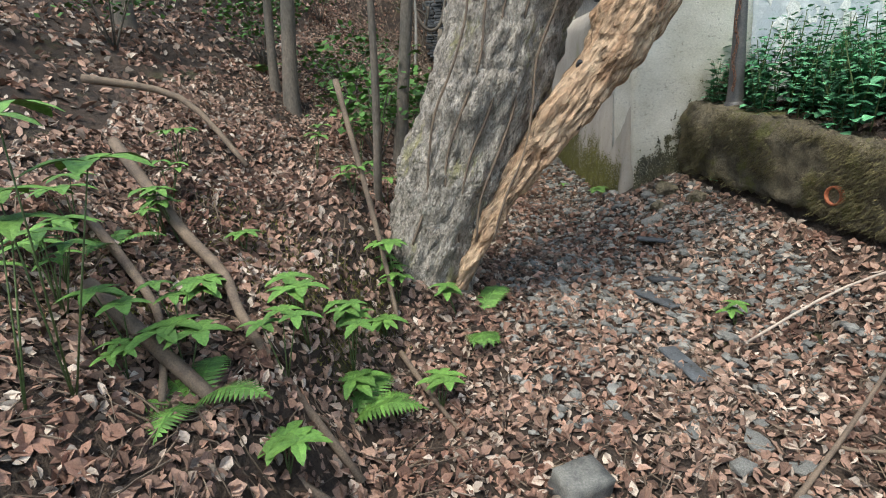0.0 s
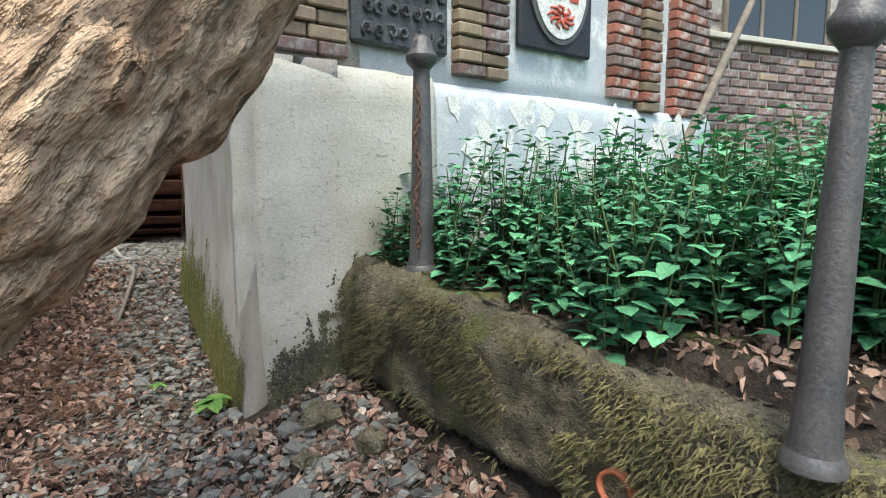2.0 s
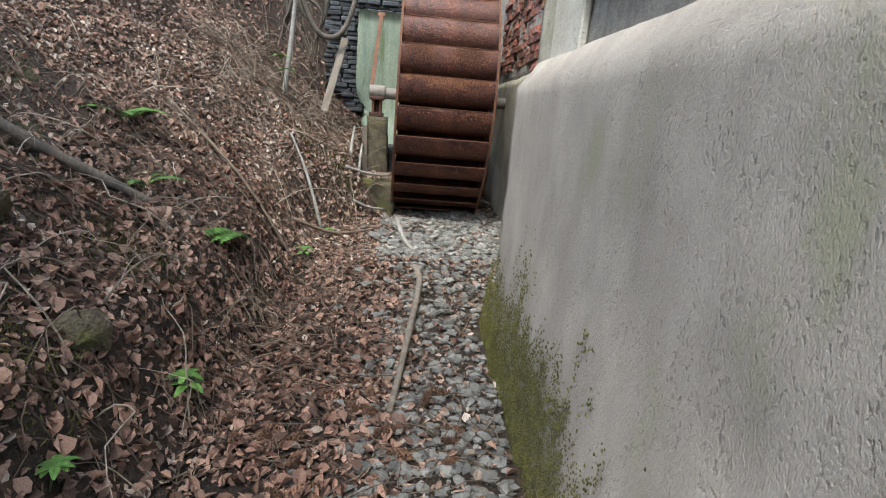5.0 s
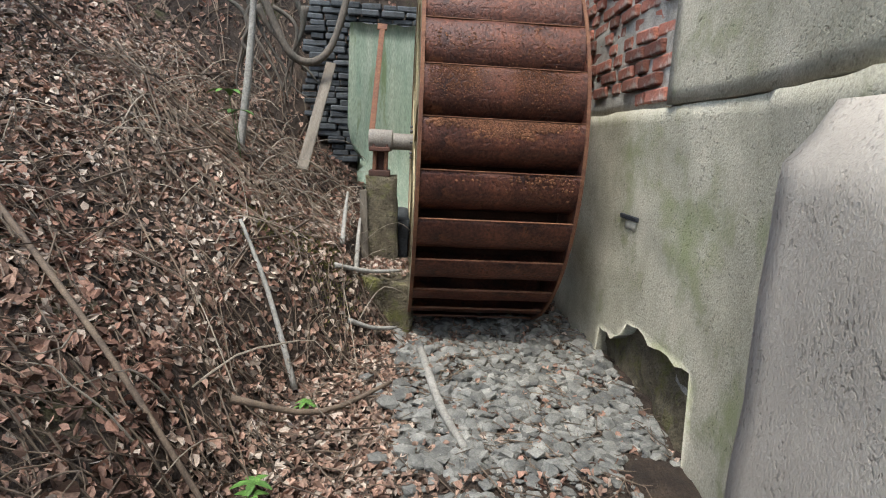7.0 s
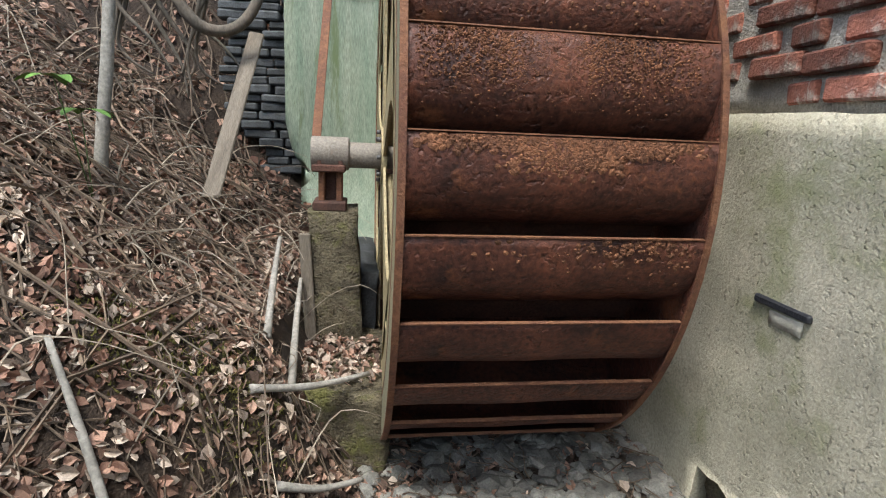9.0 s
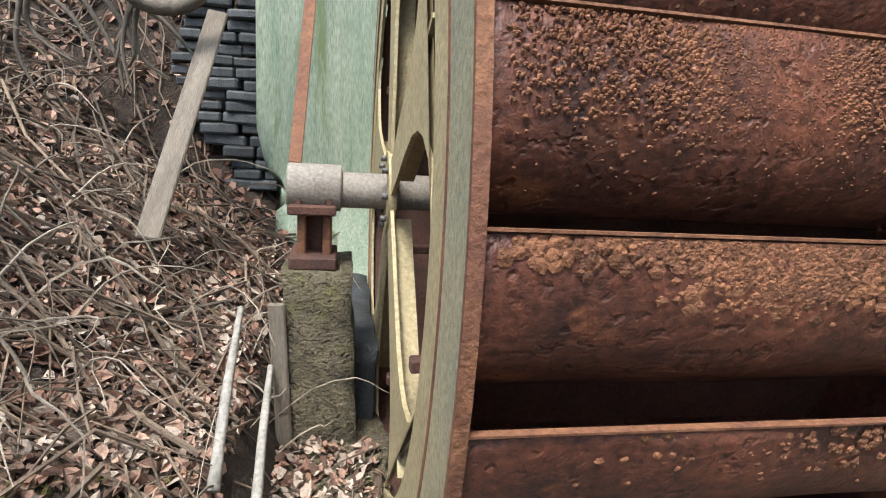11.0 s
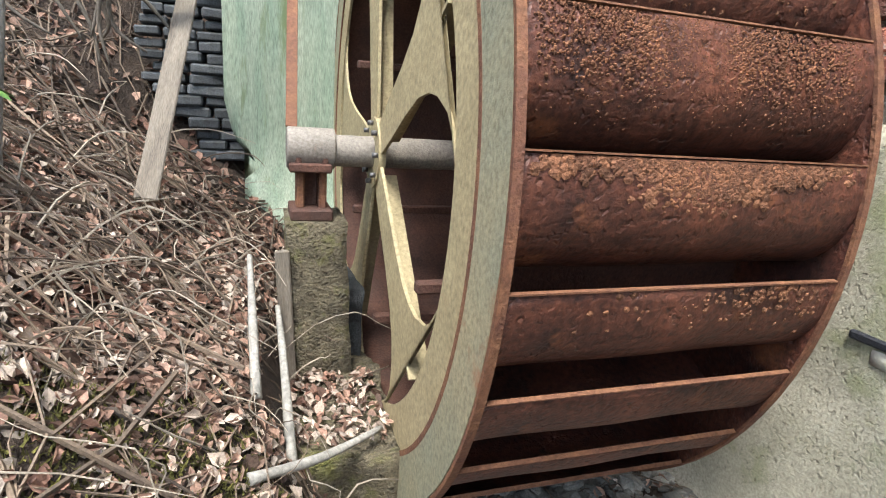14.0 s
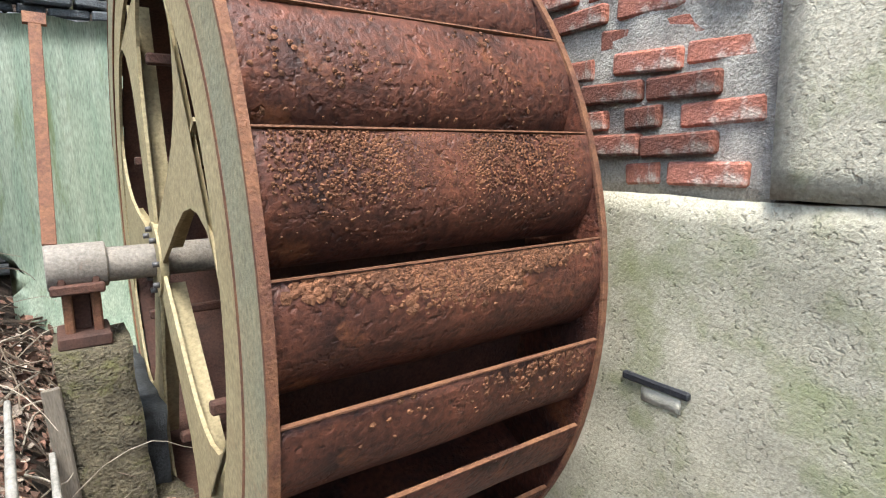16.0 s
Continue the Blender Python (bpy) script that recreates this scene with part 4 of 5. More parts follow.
# exposed roots and plank
roots = thing("exposed_root", "dark twisting bare tree roots on the bank", "root", (0.19, 1.27, -0.085))
for k in range(9):
    x0 = -1.15 + 0.07 * k
    pts = [(x0 + 0.10 * math.sin(j * 1.1 + k) + 0.04 * j, 10.75 + 0.04 * math.sin(k * 2), 3.35 - 0.16 * j + 0.08 * math.sin(j + 2 * k)) for j in range(6)]
    tube("root", pts, [0.02 + 0.01 * (k % 3), 0.02, 0.016, 0.013, 0.010, 0.005], BARK_THIN, roots, sides=6, steps=4)
tube("root", [(-0.85, 10.6, 3.45), (-0.62, 10.6, 2.95), (-0.42, 10.65, 2.86), (-0.25, 10.7, 3.02), (-0.12, 10.8, 3.5)], [0.035, 0.032, 0.035, 0.032, 0.03], BARK_THIN, roots, sides=8, steps=6, wob=0.1)
plank = thing("leaning_plank", "grey weathered plank leaning against the dark bank", "plank", (-0.19, 11.57, 2.065))
box("board", (-0.045, -0.012, -0.25), (0.045, 0.012, 0.95), OLDWOOD, plank).matrix_basis = pose(0, 0, 0, -38, 8, 0)

# ---- terrace nettles ----
def leaf_mesh(pile, base, way, length, width, droop=0.3, teeth=7):
    """A toothed leaf folded along its midrib."""
    way = Vector(way).normalized()
    side = way.cross(Vector((0, 0, 1)))
    side = side.normalized() if side.length > 0.05 else Vector((1, 0, 0))
    mid, lft, rgt = [], [], []
    for k in range(teeth + 1):
        u = k / teeth
        p = Vector(base) + way * length * u + Vector((0, 0, -droop * length * u * u))
        w = width * math.sin(math.pi * min(1, u * 0.86 + 0.10)) ** 0.8 * (1 - 0.25 * u)
        w *= 1.0 if k % 2 else 0.86
        if k == teeth:
            w = 0.002
        mid.append(p)
        lft.append(p + side * w + Vector((0, 0, 0.18 * w)))
        rgt.append(p - side * w + Vector((0, 0, 0.18 * w)))
    n1 = teeth + 1
    f = []
    for k in range(teeth):
        f += [(k, k + 1, n1 + k + 1, n1 + k), (k + 1, k, 2 * n1 + k, 2 * n1 + k + 1)]
    pile.add(mid + lft + rgt, f)


def nettle_meshes(seed):
    R2 = random.Random(seed)
    h = R2.uniform(0.46, 0.70)
    st, lv = Pile(), Pile()
    bend = Vector((R2.uniform(-0.12, 0.12), R2.uniform(-0.12, 0.12), 0))
    at = lambda u: Vector((0, 0, h * u)) + bend * u * u
    st.add(*tube_data([at(u) for u in (0, 0.3, 0.6, 1)], [0.005, 0.0045, 0.004, 0.0025], sides=5))
    n_ = 10
    for k in range(n_):
        u = 0.15 + 0.85 * k / (n_ - 1)
        a = k * math.pi / 2 + R2.uniform(-0.3, 0.3)
        L = 0.098 * (1.1 - 0.55 * max(0, u - 0.45) / 0.55) * R2.uniform(0.8, 1.2)
        for s in (0, math.pi):
            d = Vector((math.cos(a + s), math.sin(a + s), R2.uniform(0.1, 0.55)))
            leaf_mesh(lv, at(u) + d * 0.025, d, L, L * R2.uniform(0.36, 0.44), R2.uniform(0.1, 0.5))
    return st, lv


variants = []
for k in range(6):
    st, lv = nettle_meshes(k)
    variants.append((st, lv))
nettle_src = []
for k, (st, lv) in enumerate(variants):
    t = thing("nettle", "upright green nettle with toothed paired leaves on the terrace", "nettle", (0, 0, 0), "nettles on the terrace")
    obj("stem", st.v, st.f, STEM, t, smooth=True)
    obj("leaves", lv.v, lv.f, NETTLE, t)
    nettle_src.append(t)
spots = [(1.99, 4.22), (2.0, 4.02), (2.03, 4.28), (1.96, 4.33), (2.05, 3.9), (2.2, 3.98), (2.08, 4.24)]
while len(spots) < 760:
    x, y = R.uniform(2.05, 5.4), R.uniform(1.6, 4.75)
    w = wall_x(y)
    if x < w + 0.12 or y > 4.38 + 0.12 * (x - 1.5):
        continue
    if y < 2.9 and x < w + 0.3 + 0.4 * (2.9 - y):
        continue
    if math.hypot(x - 2.12, y - 4.09) < 0.07 or math.hypot(x - 2.23, y - 2.395) < 0.2:
        continue
    spots.append((x, y))
spots.sort(key=lambda p: p[0])
bed_s, bed_l = Pile(), Pile()
for i, (x, y) in enumerate(spots):
    s = R.uniform(0.75, 1.15) * (0.8 if x < wall_x(y) + 0.35 else 1.0) * (1.0 + 0.16 * smooth01((x - 2.8) / 1.0))
    m = pose(x, y, gz(x, y) - 0.02, R.uniform(-9, 9), R.uniform(-9, 9), R.uniform(0, 360)) @ Matrix.Scale(s, 4)
    if i < 6:
        nettle_src[i].matrix_world = m
    elif i < 90:
        o = copy_thing(nettle_src[i % 6], m)
        o.matrix_world = m
    else:
        st, lv = variants[i % 6]
        bed_s.add([m @ Vector(p) for p in st.v], st.f)
        bed_l.add([m @ Vector(p) for p in lv.v], lv.f)
bed = tagged(obj("nettle_bed", bed_l.v, bed_l.f, NETTLE), "dense bed of green stinging nettles behind the wall", "nettles", kind="stuff")
tagged(obj("nettle_stems", bed_s.v, bed_s.f, STEM), "thin green stems of the nettle bed", "nettles", kind="stuff")


# ---- ferns and small plants ----
def fern(at, n_fronds, length, yaw=None, spread=0.9):
    t = thing("fern", "fresh green fern with arching fronds on the bank", "fern", at, "ferns")
    for k in range(n_fronds):
        a = (k * 2 * math.pi / n_fronds + R.uniform(-0.3, 0.3)) if yaw is None else radians(yaw) + R.uniform(-spread, spread)
        pile = Pile()
        d = Vector((math.cos(a), math.sin(a), 0))
        L = length * R.uniform(0.75, 1.1)
        spine = [d * L * u * 0.8 + Vector((0, 0, L * (0.75 * u - 0.62 * u * u))) for u in np.linspace(0, 1, 19)]
        pile.add(*tube_data(spine[::3], [0.003] * 7, sides=4))
        for i in range(2, 18):
            u = i / 18
            w = L * 0.24 * math.sin(math.pi * min(1, 0.15 + 0.88 * u)) ** 0.9
            ax = (spine[i + 1] - spine[i - 1]).normalized()
            sd = ax.cross(Vector((0, 0, 1))).normalized()
            for s in (-1, 1):
                tip = spine[i] + (sd * s + ax * 0.35).normalized() * w + Vector((0, 0, -0.15 * w))
                b = ax * L * 0.022
                m1 = (spine[i] + tip) / 2
                pile.add([spine[i] - b, m1 - b * 0.9, tip, m1 + b * 0.9, spine[i] + b], [(0, 1, 2, 3, 4)])
        obj("frond", pile.v, pile.f, FERN, t)
    return t


def on(x, y, dz=0.0):
    return (x, y, gz(x, y) + dz)


fern(on(0.0, 2.6), 5, 0.42, yaw=60, spread=0.7)
fern(on(-0.05, 2.38), 5, 0.28, yaw=-80)
fern(on(-0.62, 1.68), 5, 0.44, yaw=50, spread=1.0)
fern(on(-1.05, 1.25), 5, 0.34)
fern(on(-1.6, 1.9), 4, 0.34)
fern(on(-0.2, 8.1), 4, 0.55, yaw=-100, spread=1.2)
fern(on(-0.75, 7.9), 4, 0.3)
fern(on(-1.11, 8.47), 5, 0.36)
fern(on(-2.2, 6.4), 5, 0.4)


def weed(at, h, n_, size, label="small broad-leaved green seedling among dead leaves", name="weed"):
    t = thing(name, label, "plant", at, "small plants")
    for s in range(n_):
        lv = Pile()
        a = R.uniform(0, 6.28)
        top = Vector((0.25 * h * math.cos(a), 0.25 * h * math.sin(a), h * R.uniform(0.7, 1.1)))
        tube("stem", [(0, 0, -0.01), tuple(top * 0.5), tuple(top)], [0.0035, 0.003, 0.002], STEM, t, sides=5)
        for k in range(5):
            b = a + k * 1.256
            leaf_mesh(lv, top, (math.cos(b), math.sin(b), 0.25), size * R.uniform(0.7, 1.1), size * 0.24, 0.4, 6)
        obj("leaves", lv.v, lv.f, FERN, t)
    return t


for x, y, h, n_, s in ((-1.35, 0.95, 0.55, 2, 0.16), (-1.1, 1.35, 0.25, 3, 0.14), (-0.75, 1.2, 0.16, 3, 0.12), (-0.25, 1.85, 0.16, 3, 0.11), (-0.15, 2.5, 0.2, 2, 0.11), (1.35, 2.4, 0.12, 2, 0.09),
                       (-0.85, 4.1, 0.4, 4, 0.13), (-0.6, 3.6, 0.35, 4, 0.12), (-1.1, 3.7, 0.3, 3, 0.12), (1.25, 4.75, 0.14, 3, 0.12), (-0.05, 6.75, 0.14, 2, 0.10), (-0.53, 10.82, 0.5, 2, 0.15),
                       (0.09, 8.67, 0.10, 2, 0.08), (1.0, 5.2, 0.08, 2, 0.06), (0.19, 9.27, 0.08, 2, 0.06), (1.75, 1.5, 0.25, 3, 0.12), (1.65, 1.1, 0.2, 3, 0.11), (-0.2, 6.0, 0.1, 2, 0.07), (-1.5, 1.4, 0.3, 3, 0.12)):
    weed(on(x, y), h, n_, s)

for i in range(26):
    x, y = R.uniform(-2.0, -0.45), R.uniform(1.0, 2.9)
    weed(on(x, y), R.uniform(0.1, 0.3), 3, R.uniform(0.07, 0.13))
weed(on(-1.28, 1.05), 0.78, 3, 0.2, "tall bright green broad-leaved seedling on the bank")
# moss tufts and shrubs of the bank
tufts = Pile()
for cx, cy, r in ((-0.95, 2.2, 0.3), (-1.25, 2.45, 0.28), (-0.75, 1.95, 0.22), (-1.5, 1.6, 0.25), (-0.6, 2.35, 0.2), (-0.9, 6.6, 0.3), (-1.3, 5.9, 0.35), (-0.45, 6.2, 0.22), (-0.8, 5.7, 0.25), (-1.5, 7.4, 0.4), (-0.5, 7.2, 0.2), (0.15, 10.2, 0.2), (-0.16, 10.17, 0.2)):
    for i in range(1100):
        x, y = R.gauss(cx, r * 0.5), R.gauss(cy, r * 0.5)
        p = Vector(on(x, y, 0.004))
        d = Vector((R.gauss(0, 0.012), R.gauss(0, 0.012), R.uniform(0.008, 0.03)))
        w = Vector((R.gauss(0, 1), R.gauss(0, 1), 0)).normalized() * 0.005
        tufts.add([p - w, p + w, p + d], [(0, 1, 2)])
tufts.make("moss_tufts", MOSS, "yellow-green moss tufts on the earth bank", "moss")
for x, y, h in ((-0.75, 4.6, 0.7), (-1.2, 6.2, 0.8), (-2.3, 6.8, 0.9), (-0.5, 5.4, 0.6), (-3.2, 5.2, 0.9), (-2.21, 10.27, 0.9), (-3.21, 9.27, 1.0), (-1.61, 13.87, 1.0), (-0.21, 14.07, 1.0), (0.79, 14.27, 1.2), (-4.01, 8.27, 1.2), (-4.0, 4.0, 0.9)):
    t = thing("shrub", "loose fresh green shrub on the wooded bank", "shrub", on(x, y), "shrubs on the bank")
    cr = Pile()
    for k in range(7):
        a = k * 0.9
        tip = Vector((0.45 * h * math.cos(a), 0.45 * h * math.sin(a), h * R.uniform(0.6, 1.0)))
        tube("stem", [(0, 0, -0.05), tuple(tip * 0.5 + Vector((0, 0, 0.1 * h))), tuple(tip)], [0.010, 0.007, 0.003], BARK_THIN, t, sides=5, steps=2)
        leaf_cluster(cr, tip, 0.3 * h, 45, 0.07)
        leaf_cluster(cr, tip * 0.65, 0.25 * h, 25, 0.06)
    cr.make("foliage", FOLIAGE, "fresh green leaves", "leaves", t)

# ---- sticks and branches ----
def stick(pts, r, mat=TWIG, label="fallen bare grey branch lying on leaf litter", name="branch"):
    p = [on(a, b, c) for a, b, c in pts]
    n_ = len(p)
    v, f = tube_data(p, [r * (1 - 0.45 * k / (n_ - 1)) for k in range(n_)], sides=8, steps=4, wob=0.15, freq=14)
    return tagged(obj(name, v, f, mat, smooth=True), label, "branch", "fallen branches")


stick([(-1.9, 2.6, 0.3), (-1.45, 2.2, 0.12), (-1.15, 1.9, 0.08), (-0.95, 1.6, 0.06), (-0.55, 1.4, 0.05)], 0.030)
stick([(-1.5, 1.55, 0.06), (-1.05, 1.30, 0.06), (-0.6, 1.22, 0.03), (-0.2, 1.25, 0.03)], 0.030)
stick([(-2.6, 3.6, 0.2), (-2.0, 3.7, 0.15), (-1.5, 3.4, 0.1)], 0.03)
stick([(-1.75, 2.0, 0.05), (-1.3, 1.6, 0.05), (-1.12, 1.2, 0.03)], 0.022)
stick([(-0.75, 2.9, 0.55), (-0.55, 2.55, 0.2), (-0.45, 2.3, 0.03)], 0.018)
stick([(-0.45, 2.2, 0.03), (-0.28, 1.9, 0.03), (-0.15, 1.65, 0.02)], 0.016)
stick([(1.3, 2.2, 0.02), (1.7, 2.1, 0.25), (2.1, 1.95, 0.30)], 0.008, LEAF_PALE)
stick([(1.1, 1.6, 0.02), (1.4, 1.35, 0.1), (1.8, 1.3, 0.35)], 0.010)
stick([(0.95, 1.2, 0.02), (1.35, 1.5, 0.08), (1.75, 1.75, 0.28)], 0.012)
stick([(-1.75, 7.5, 0.16), (-1.28, 7.6, 0.10), (-0.85, 7.7, 0.06), (-0.4, 7.8, 0.03)], 0.042, BARK_THIN, "dark mossy fallen branch on the leafy bank")
stick([(0.74, 10.02, 0.04), (0.83, 9.37, 0.04), (0.91, 9.02, 0.03)], 0.028, BIRCH, "pale broken stick on the gravel floor")
stick([(0.91, 8.62, 0.03), (0.95, 8.32, 0.03), (0.80, 6.85, 0.02)], 0.030, OLDWOOD, "short weathered stick on the gravel")
for a, b, c, d, h1, h2 in ((0.21, 10.47, 0.19, 11.02, 0.03, 0.28), (0.31, 10.39, 0.29, 10.97, 0.02, 0.25), (0.19, 10.22, 0.61, 10.52, 0.02, 0.42), (0.29, 10.12, 0.59, 10.27, 0.02, 0.1), (0.07, 9.57, -0.31, 9.97, 0.03, 0.05)):
    stick([(a, b, h1), ((a + c) / 2, (b + d) / 2, (h1 + h2) / 2 + 0.02), (c, d, h2)], 0.018, BIRCH, "pale dead stick propped by the concrete pier")
stick([(-0.11, 9.07, 0.04), (0.24, 9.22, 0.04), (0.57, 9.57, 0.04)], 0.018)
stick([(-1.11, 9.17, 0.06), (-0.41, 8.67, 0.06), (0.04, 8.47, 0.04)], 0.015)
board = [tagged(box("flat_slate", (-0.05, -0.16, -0.008), (0.05, 0.16, 0.012), STONE_DARK), "flat dark slate slab lying on the path", "stone", "flat slates") for _ in range(5)]
for o, (x, y, a) in zip(board, ((1.05, 2.75, 30), (1.25, 3.0, 95), (0.95, 2.1, 10), (1.35, 3.5, 70), (-0.45, 5.4, 15))):
    o.matrix_world = pose(*on(x, y, 0.02), 4, 5, a)
tagged(rough_box("masonry_lump", (-0.09, -0.07, -0.06), (0.09, 0.07, 0.07), STONE, cell=0.04, amp=0.012, freq=9), "pale broken lump of masonry on the path", "stone").matrix_world = pose(*on(0.25, 1.32, 0.03), 8, 5, 25)
tagged(rough_box("fallen_block", (-0.13, -0.08, -0.06), (0.13, 0.08, 0.06), STONE_DARK, cell=0.05, amp=0.014, freq=8), "dark squared stone lying by the wall", "stone").matrix_world = pose(*on(1.95, 1.75, 0.04), 5, 4, 30)

# ---- larger stones and cones ----
def rock_data(s, seed, flat=0.55):
    R3 = random.Random(seed)
    bm = bmesh.new()
    bmesh.ops.create_icosphere(bm, subdivisions=1, radius=1)
    for v in bm.verts:
        v.co = Vector((v.co.x * R3.uniform(0.7, 1.2), v.co.y * R3.uniform(0.6, 1.0), v.co.z * flat * R3.uniform(0.7, 1.2)))
    vs = [tuple(v.co * s) for v in bm.verts]
    fs = [tuple(v.index for v in f.verts) for f in bm.faces]
    bm.free()
    return vs, fs


ROCKS = [rock_data(1.0, k, 0.3 + 0.08 * (k % 4)) for k in range(10)]
rock_mesh = [obj("stone", v, f, STONE) for v, f in ROCKS[:6]]
k = 0
for i in range(70):
    y = R.uniform(1.2, 10.2)
    x = {0: R.uniform(0.5, 1.6), 1: R.uniform(0.3, 1.25)}[int(y > 4.4)]
    if i < 8:
        x, y = R.uniform(1.2, 1.8), R.uniform(3.8, 4.3)
    s = R.uniform(0.03, 0.075) * (1.4 if i < 8 else 1)
    m = pose(*on(x, y, 0.25 * s), R.uniform(-15, 15), R.uniform(-15, 15), R.uniform(0, 360)) @ Matrix.Scale(s, 4)
    o = rock_mesh[i] if i < 6 else new("stone", rock_mesh[i % 6].data)
    o.matrix_world = m
    tagged(o, "flat grey slaty stone lying on the gravel path", "stone", "stones on the path")


for x, y, s in ((-0.55, 5.9, 0.16), (-0.8, 6.3, 0.2), (-0.35, 6.5, 0.13), (-1.0, 5.6, 0.18), (-0.3, 5.6, 0.1), (-0.95, 6.9, 0.15), (1.62, 4.12, 0.11), (1.75, 3.85, 0.12), (1.5, 3.95, 0.08)):
    v, f = rock_data(s, int(100 * abs(x)), 0.6)
    o = tagged(obj("bank_rock", v, f, MOSSY), "dark mossy stone bedded in the leafy earth", "stone", "stones of the bank")
    o.matrix_world = pose(*on(x, y, 0.02), R.uniform(-20, 20), R.uniform(-20, 20), R.uniform(0, 360))


def cone_data():
    v, f = [], []
    for ring in range(9):
        u = ring / 8
        r = 0.016 * math.sin(math.pi * (0.12 + 0.8 * u)) + 0.002
        for k in range(8):
            a = k * math.pi / 4 + ring * math.pi / 8
            z = -0.055 + 0.11 * u
            p = Vector((math.cos(a) * r, math.sin(a) * r, z))
            q = Vector((math.cos(a) * (r + 0.007), math.sin(a) * (r + 0.007), z - 0.008))
            t = Vector((-math.sin(a), math.cos(a), 0)) * r * 0.45
            n_ = len(v)
            v += [p - t, p + t, q + t * 0.5 , q - t * 0.5, Vector((0, 0, z - 0.014))]
            f += [(n_, n_ + 1, n_ + 2, n_ + 3), (n_ + 3, n_ + 2, n_ + 4), (n_, n_ + 3, n_ + 4), (n_ + 2, n_ + 1, n_ + 4), (n_ + 1, n_, n_ + 4)]
    return v, f


cv, cf = cone_data()
cone_me = None
for i in range(110):
    if i < 60:
        x, y = R.gauss(0.42, 0.2), R.gauss(5.75, 0.25)
    else:
        x, y = R.uniform(0.0, 1.2), R.uniform(4.6, 7.0)
    if i == 0:
        o = obj("spruce_cone", cv, cf, CONE)
        cone_me = o.data
    else:
        o = new("spruce_cone", cone_me)
    o.matrix_world = pose(*on(x, y, 0.02), 90 + R.uniform(-12, 12), 0, R.uniform(0, 360)) @ Matrix.Scale(R.uniform(0.85, 1.15), 4)
    tagged(o, "brown scaly spruce cone lying on the litter", "cone", "spruce cones")

# ---- litter ----
def inside(x, y):
    if y > 4.38 and x > (1.33 if y < 8.0 else 1.6 if y < 9.0 else 1.91):
        return False
    if y < 4.45 and wall_x(y) - 0.06 < x < wall_x(y) + 0.12:
        return False
    if 0.22 < x < 0.69 and 10.47 < y < 11.22:
        return False
    return True


def slope_frame(x, y):
    e = 0.03
    n_ = Vector((gz(x - e, y) - gz(x + e, y), gz(x, y - e) - gz(x, y + e), 2 * e)).normalized()
    return n_


def scatter(count, area, fn, keep=None):
    done = 0
    for _ in range(count * 3):
        if done >= count:
            return
        x, y = R.uniform(area[0], area[1]), R.uniform(area[2], area[3])
        if inside(x, y) and (keep is None or R.random() < keep(x, y)):
            fn(x, y)
            done += 1


def gravelly(x, y):
    d = x - lerp_table(y, BANK_X)
    g = smooth01((d - 0.3) / 0.5) * (1.0 if 2.4 < y < 10.57 else 0.3)
    return g * (0.75 + 0.5 * noise.noise(Vector((x * 2, y * 2, 7))))


litter, pale, gravel, twigs = Pile(), Pile(), Pile(), Pile()


def leaf_at(pile, p, n_, size):
    n_ = (n_ + Vector((R.gauss(0, 0.6), R.gauss(0, 0.6), R.uniform(-0.3, 0)))).normalized()
    a = Matrix.Rotation(R.uniform(0, 6.28), 3, n_) @ n_.orthogonal().normalized()
    b = n_.cross(a)
    s = size * R.uniform(0.5, 1.3)
    cu = n_ * s * R.uniform(-0.2, 0.6)
    w = R.uniform(0.15, 0.42)
    pile.add([p - a * s * 0.5, p - a * 0.12 * s + b * s * w + cu, p + a * 0.25 * s + b * s * w * 0.8 + cu * 0.8, p + a * s * 0.55 + cu * 0.3, p + a * 0.25 * s - b * s * w * 0.8 + cu, p - a * 0.12 * s - b * s * w + cu * 0.6],
             [(0, 1, 2, 3), (0, 3, 4, 5)])


def put_leaf(pile, size):
    return lambda x, y: leaf_at(pile, Vector(on(x, y, R.uniform(0.0, 0.022))), slope_frame(x, y), size)


def put_rock(lo, hi):
    def fn(x, y):
        v, f = R.choice(ROCKS)
        s = lo + (hi - lo) * R.random() ** 2
        m = pose(*on(x, y, 0.2 * s), R.uniform(-25, 25), R.uniform(-25, 25), R.uniform(0, 360)) @ Matrix.Scale(s, 4)
        gravel.add([m @ Vector(p) for p in v], f)
    return fn


def put_twig(lo, hi, r):
    def fn(x, y):
        a, L = R.uniform(0, 6.28), R.uniform(lo, hi)
        d = Vector((math.cos(a), math.sin(a))) * L / 2
        pts = []
        for u in (-1, -0.3, 0.4, 1):
            q = (x + d.x * u + R.gauss(0, 0.06) * L, y + d.y * u + R.gauss(0, 0.06) * L)
            pts.append(on(q[0], q[1], 0.012 + 0.03 * R.random() * L / 0.3))
        twigs.add(*tube_data(pts, [r, r * 0.9, r * 0.75, r * 0.4], sides=4))
    return fn


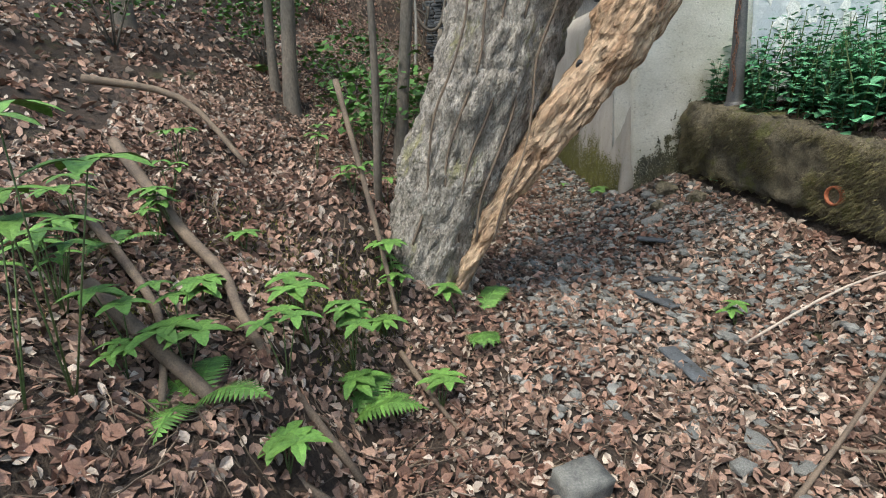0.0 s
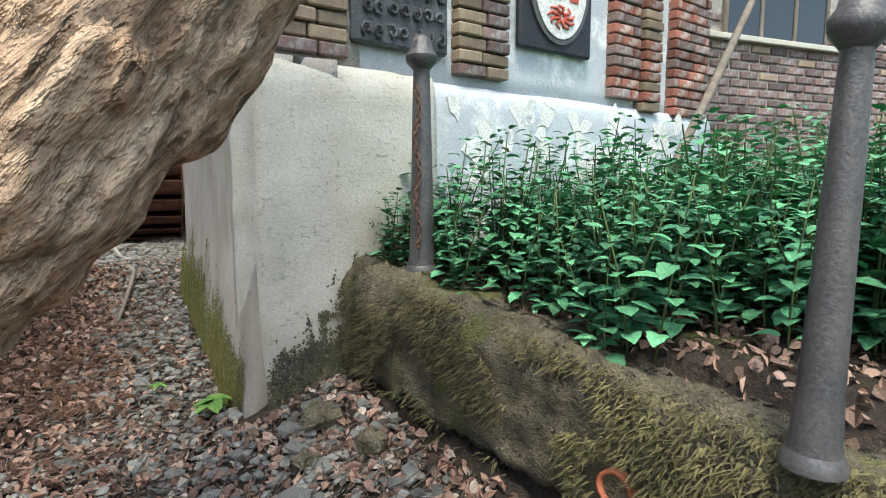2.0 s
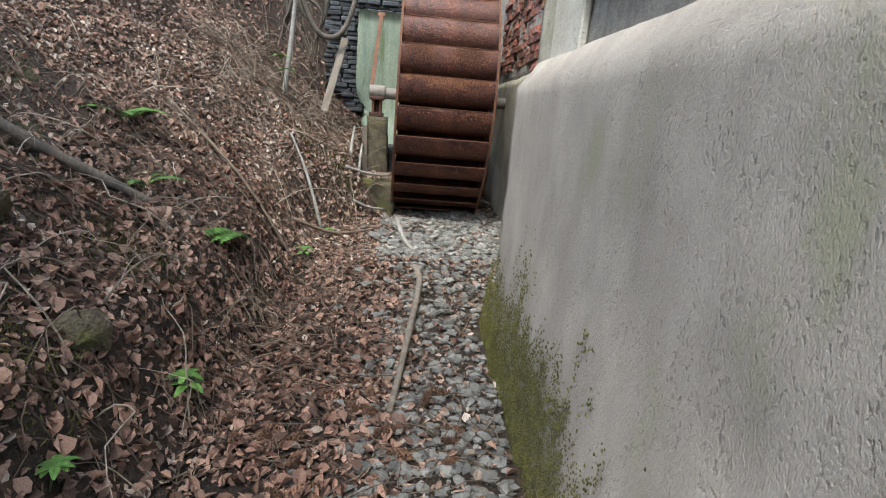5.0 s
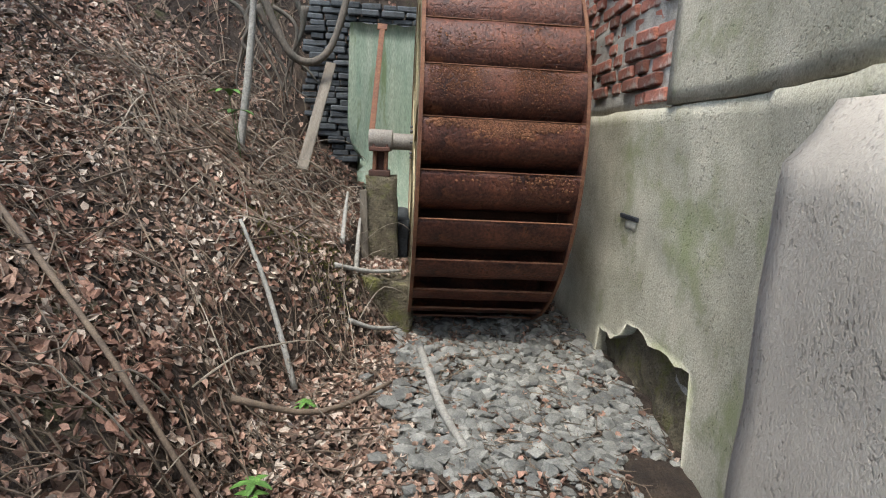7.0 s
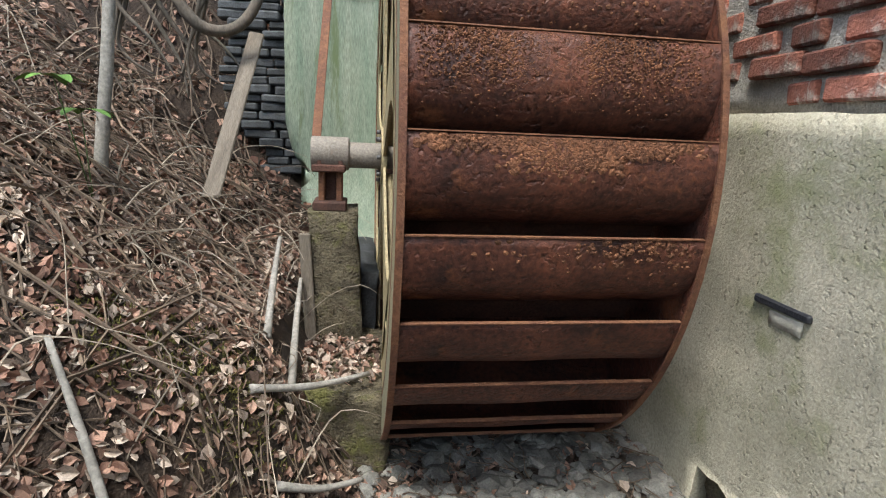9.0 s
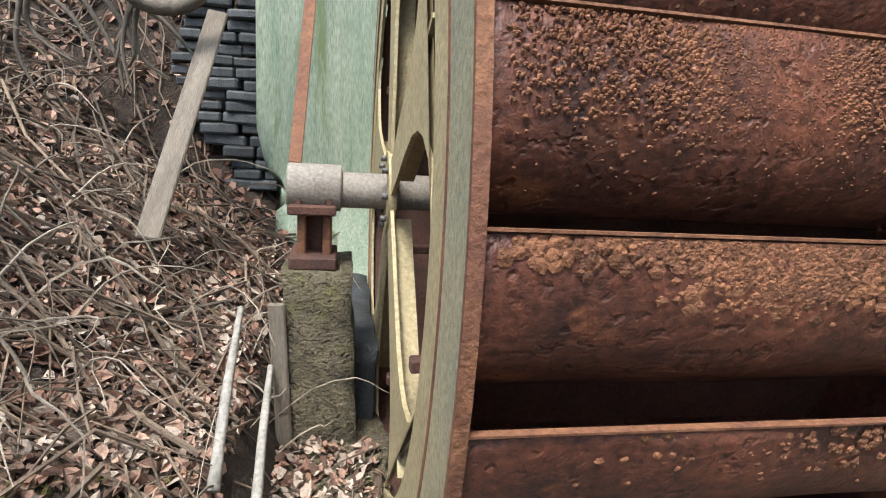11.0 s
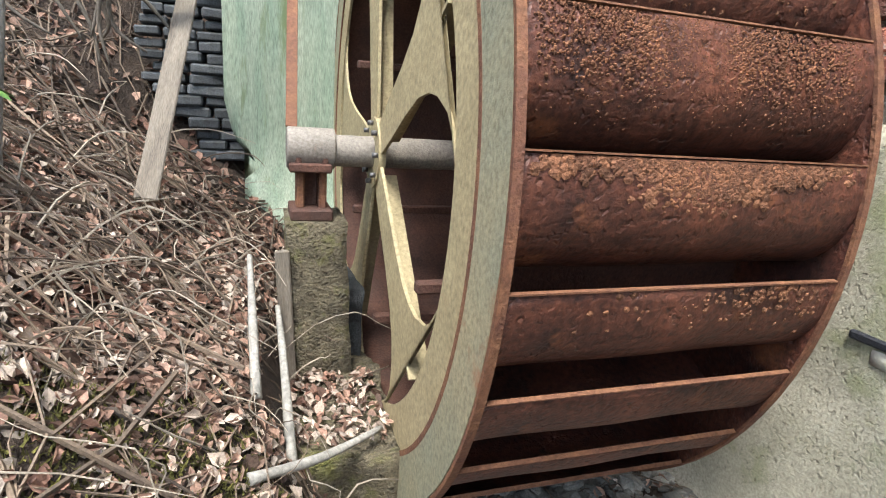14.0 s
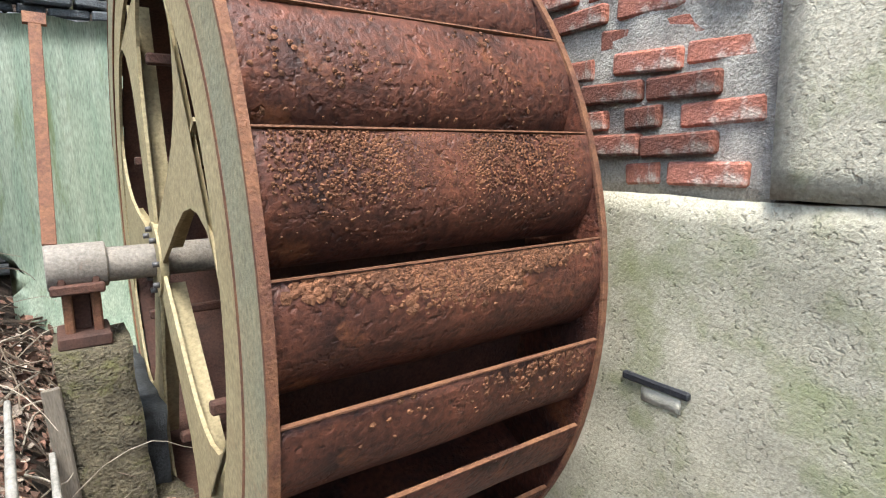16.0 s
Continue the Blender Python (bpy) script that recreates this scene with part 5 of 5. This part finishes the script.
bank_keep = lambda x, y: 1.0 - 0.75 * min(1, max(0, gravelly(x, y)))
scatter(34000, (-2.4, 2.2, 0.4, 12.1), put_leaf(litter, 0.042), bank_keep)
scatter(7000, (-2.4, 2.2, 0.4, 12.1), put_leaf(pale, 0.04), bank_keep)
scatter(15000, (-2.4, 2.1, 0.3, 4.6), put_leaf(litter, 0.055))
scatter(4500, (-2.4, 2.1, 0.3, 4.6), put_leaf(pale, 0.05))
scatter(9000, (-2.0, 0.6, 8.6, 12.2), put_leaf(litter, 0.046))
scatter(5000, (-2.0, 0.6, 8.6, 12.2), put_leaf(pale, 0.046))
scatter(7000, (-1.2, 0.9, 4.6, 8.8), put_leaf(litter, 0.06))
scatter(14000, (-7, -2.0, 0.5, 15), put_leaf(litter, 0.075))
scatter(4000, (-7, -2.0, 0.5, 15), put_leaf(pale, 0.07))
scatter(5000, (-2.6, 0.45, 11.6, 14.9), put_leaf(litter, 0.06))
scatter(260, (-2.0, 0.3, 11.9, 14.3), put_twig(0.25, 0.8, 0.006))
scatter(1500, (2.0, 3.0, 1.2, 4.3), put_leaf(litter, 0.045))
scatter(7500, (0.1, 1.9, 1.6, 10.9), put_rock(0.008, 0.05), gravelly)
scatter(2600, (0.6, 1.95, 8.9, 11.8), put_rock(0.02, 0.07))
scatter(6000, (-2.2, 2.0, 0.5, 12.1), put_twig(0.05, 0.3, 0.0028))
scatter(330, (-1.2, 0.5, 7.0, 12.1), put_twig(0.25, 0.8, 0.004))
scatter(70, (-1.4, 0.1, 9.9, 12.2), put_twig(0.4, 1.0, 0.008))
for _ in range(420):
    leaf_at(R.choice((litter, pale)), Vector((R.uniform(0.27, 0.66), R.uniform(10.5, 11.0), 1.225 + R.uniform(0, 0.03))), Vector((0, 0, 1)), 0.04)
litter.make("leaf_litter", LEAF_DRY, "thick litter of reddish-brown dead leaves", "dead leaves")
pale.make("pale_leaf_litter", LEAF_PALE, "pale curled dead leaves strewn on the ground", "dead leaves")
gravel.make("gravel", STONE, "loose grey slaty gravel on the channel floor", "gravel")
twigs.make("twigs", TWIG, "thin dead twigs strewn over the bank", "twigs")
# brush tangle on the bank by the wheel: thin arching dead stems
brush, rootlets = Pile(), Pile()
for i in range(360):
    if i < 230:
        x, y = R.uniform(-1.5, 0.42), R.uniform(9.6, 12.3)
    else:
        x, y = R.uniform(-1.8, 0.1), R.uniform(6.0, 9.8)
    p = Vector(on(x, y))
    a, L = R.uniform(0, 6.28), R.uniform(0.2, 0.75)
    d = Vector((math.cos(a), math.sin(a), 0)) * L
    e = p + d * 0.8
    e.z = max(p.z, gz(e.x, e.y)) + 0.08 * R.random()
    mid = (p + e) / 2 + Vector((R.gauss(0, 0.06), R.gauss(0, 0.06), L * R.uniform(0.08, 0.28)))
    r = R.uniform(0.0015, 0.0042)
    (rootlets if i % 3 else brush).add(*tube_data([p, (p + mid) / 2 + Vector((0, 0, 0.06 * L)), mid, (mid + e) / 2 + Vector((R.gauss(0, 0.03), R.gauss(0, 0.03), 0.04 * L)), e], [r * 1.3, r * 1.1, r, r * 0.7, r * 0.35], sides=4, steps=2))
brush.make("brush", TWIG, "tangle of thin arching dead stems on the bank", "brushwood")
rootlets.make("pale_brush", ROOTLET, "tangle of pale bare rootlets and stems on the bank", "brushwood")
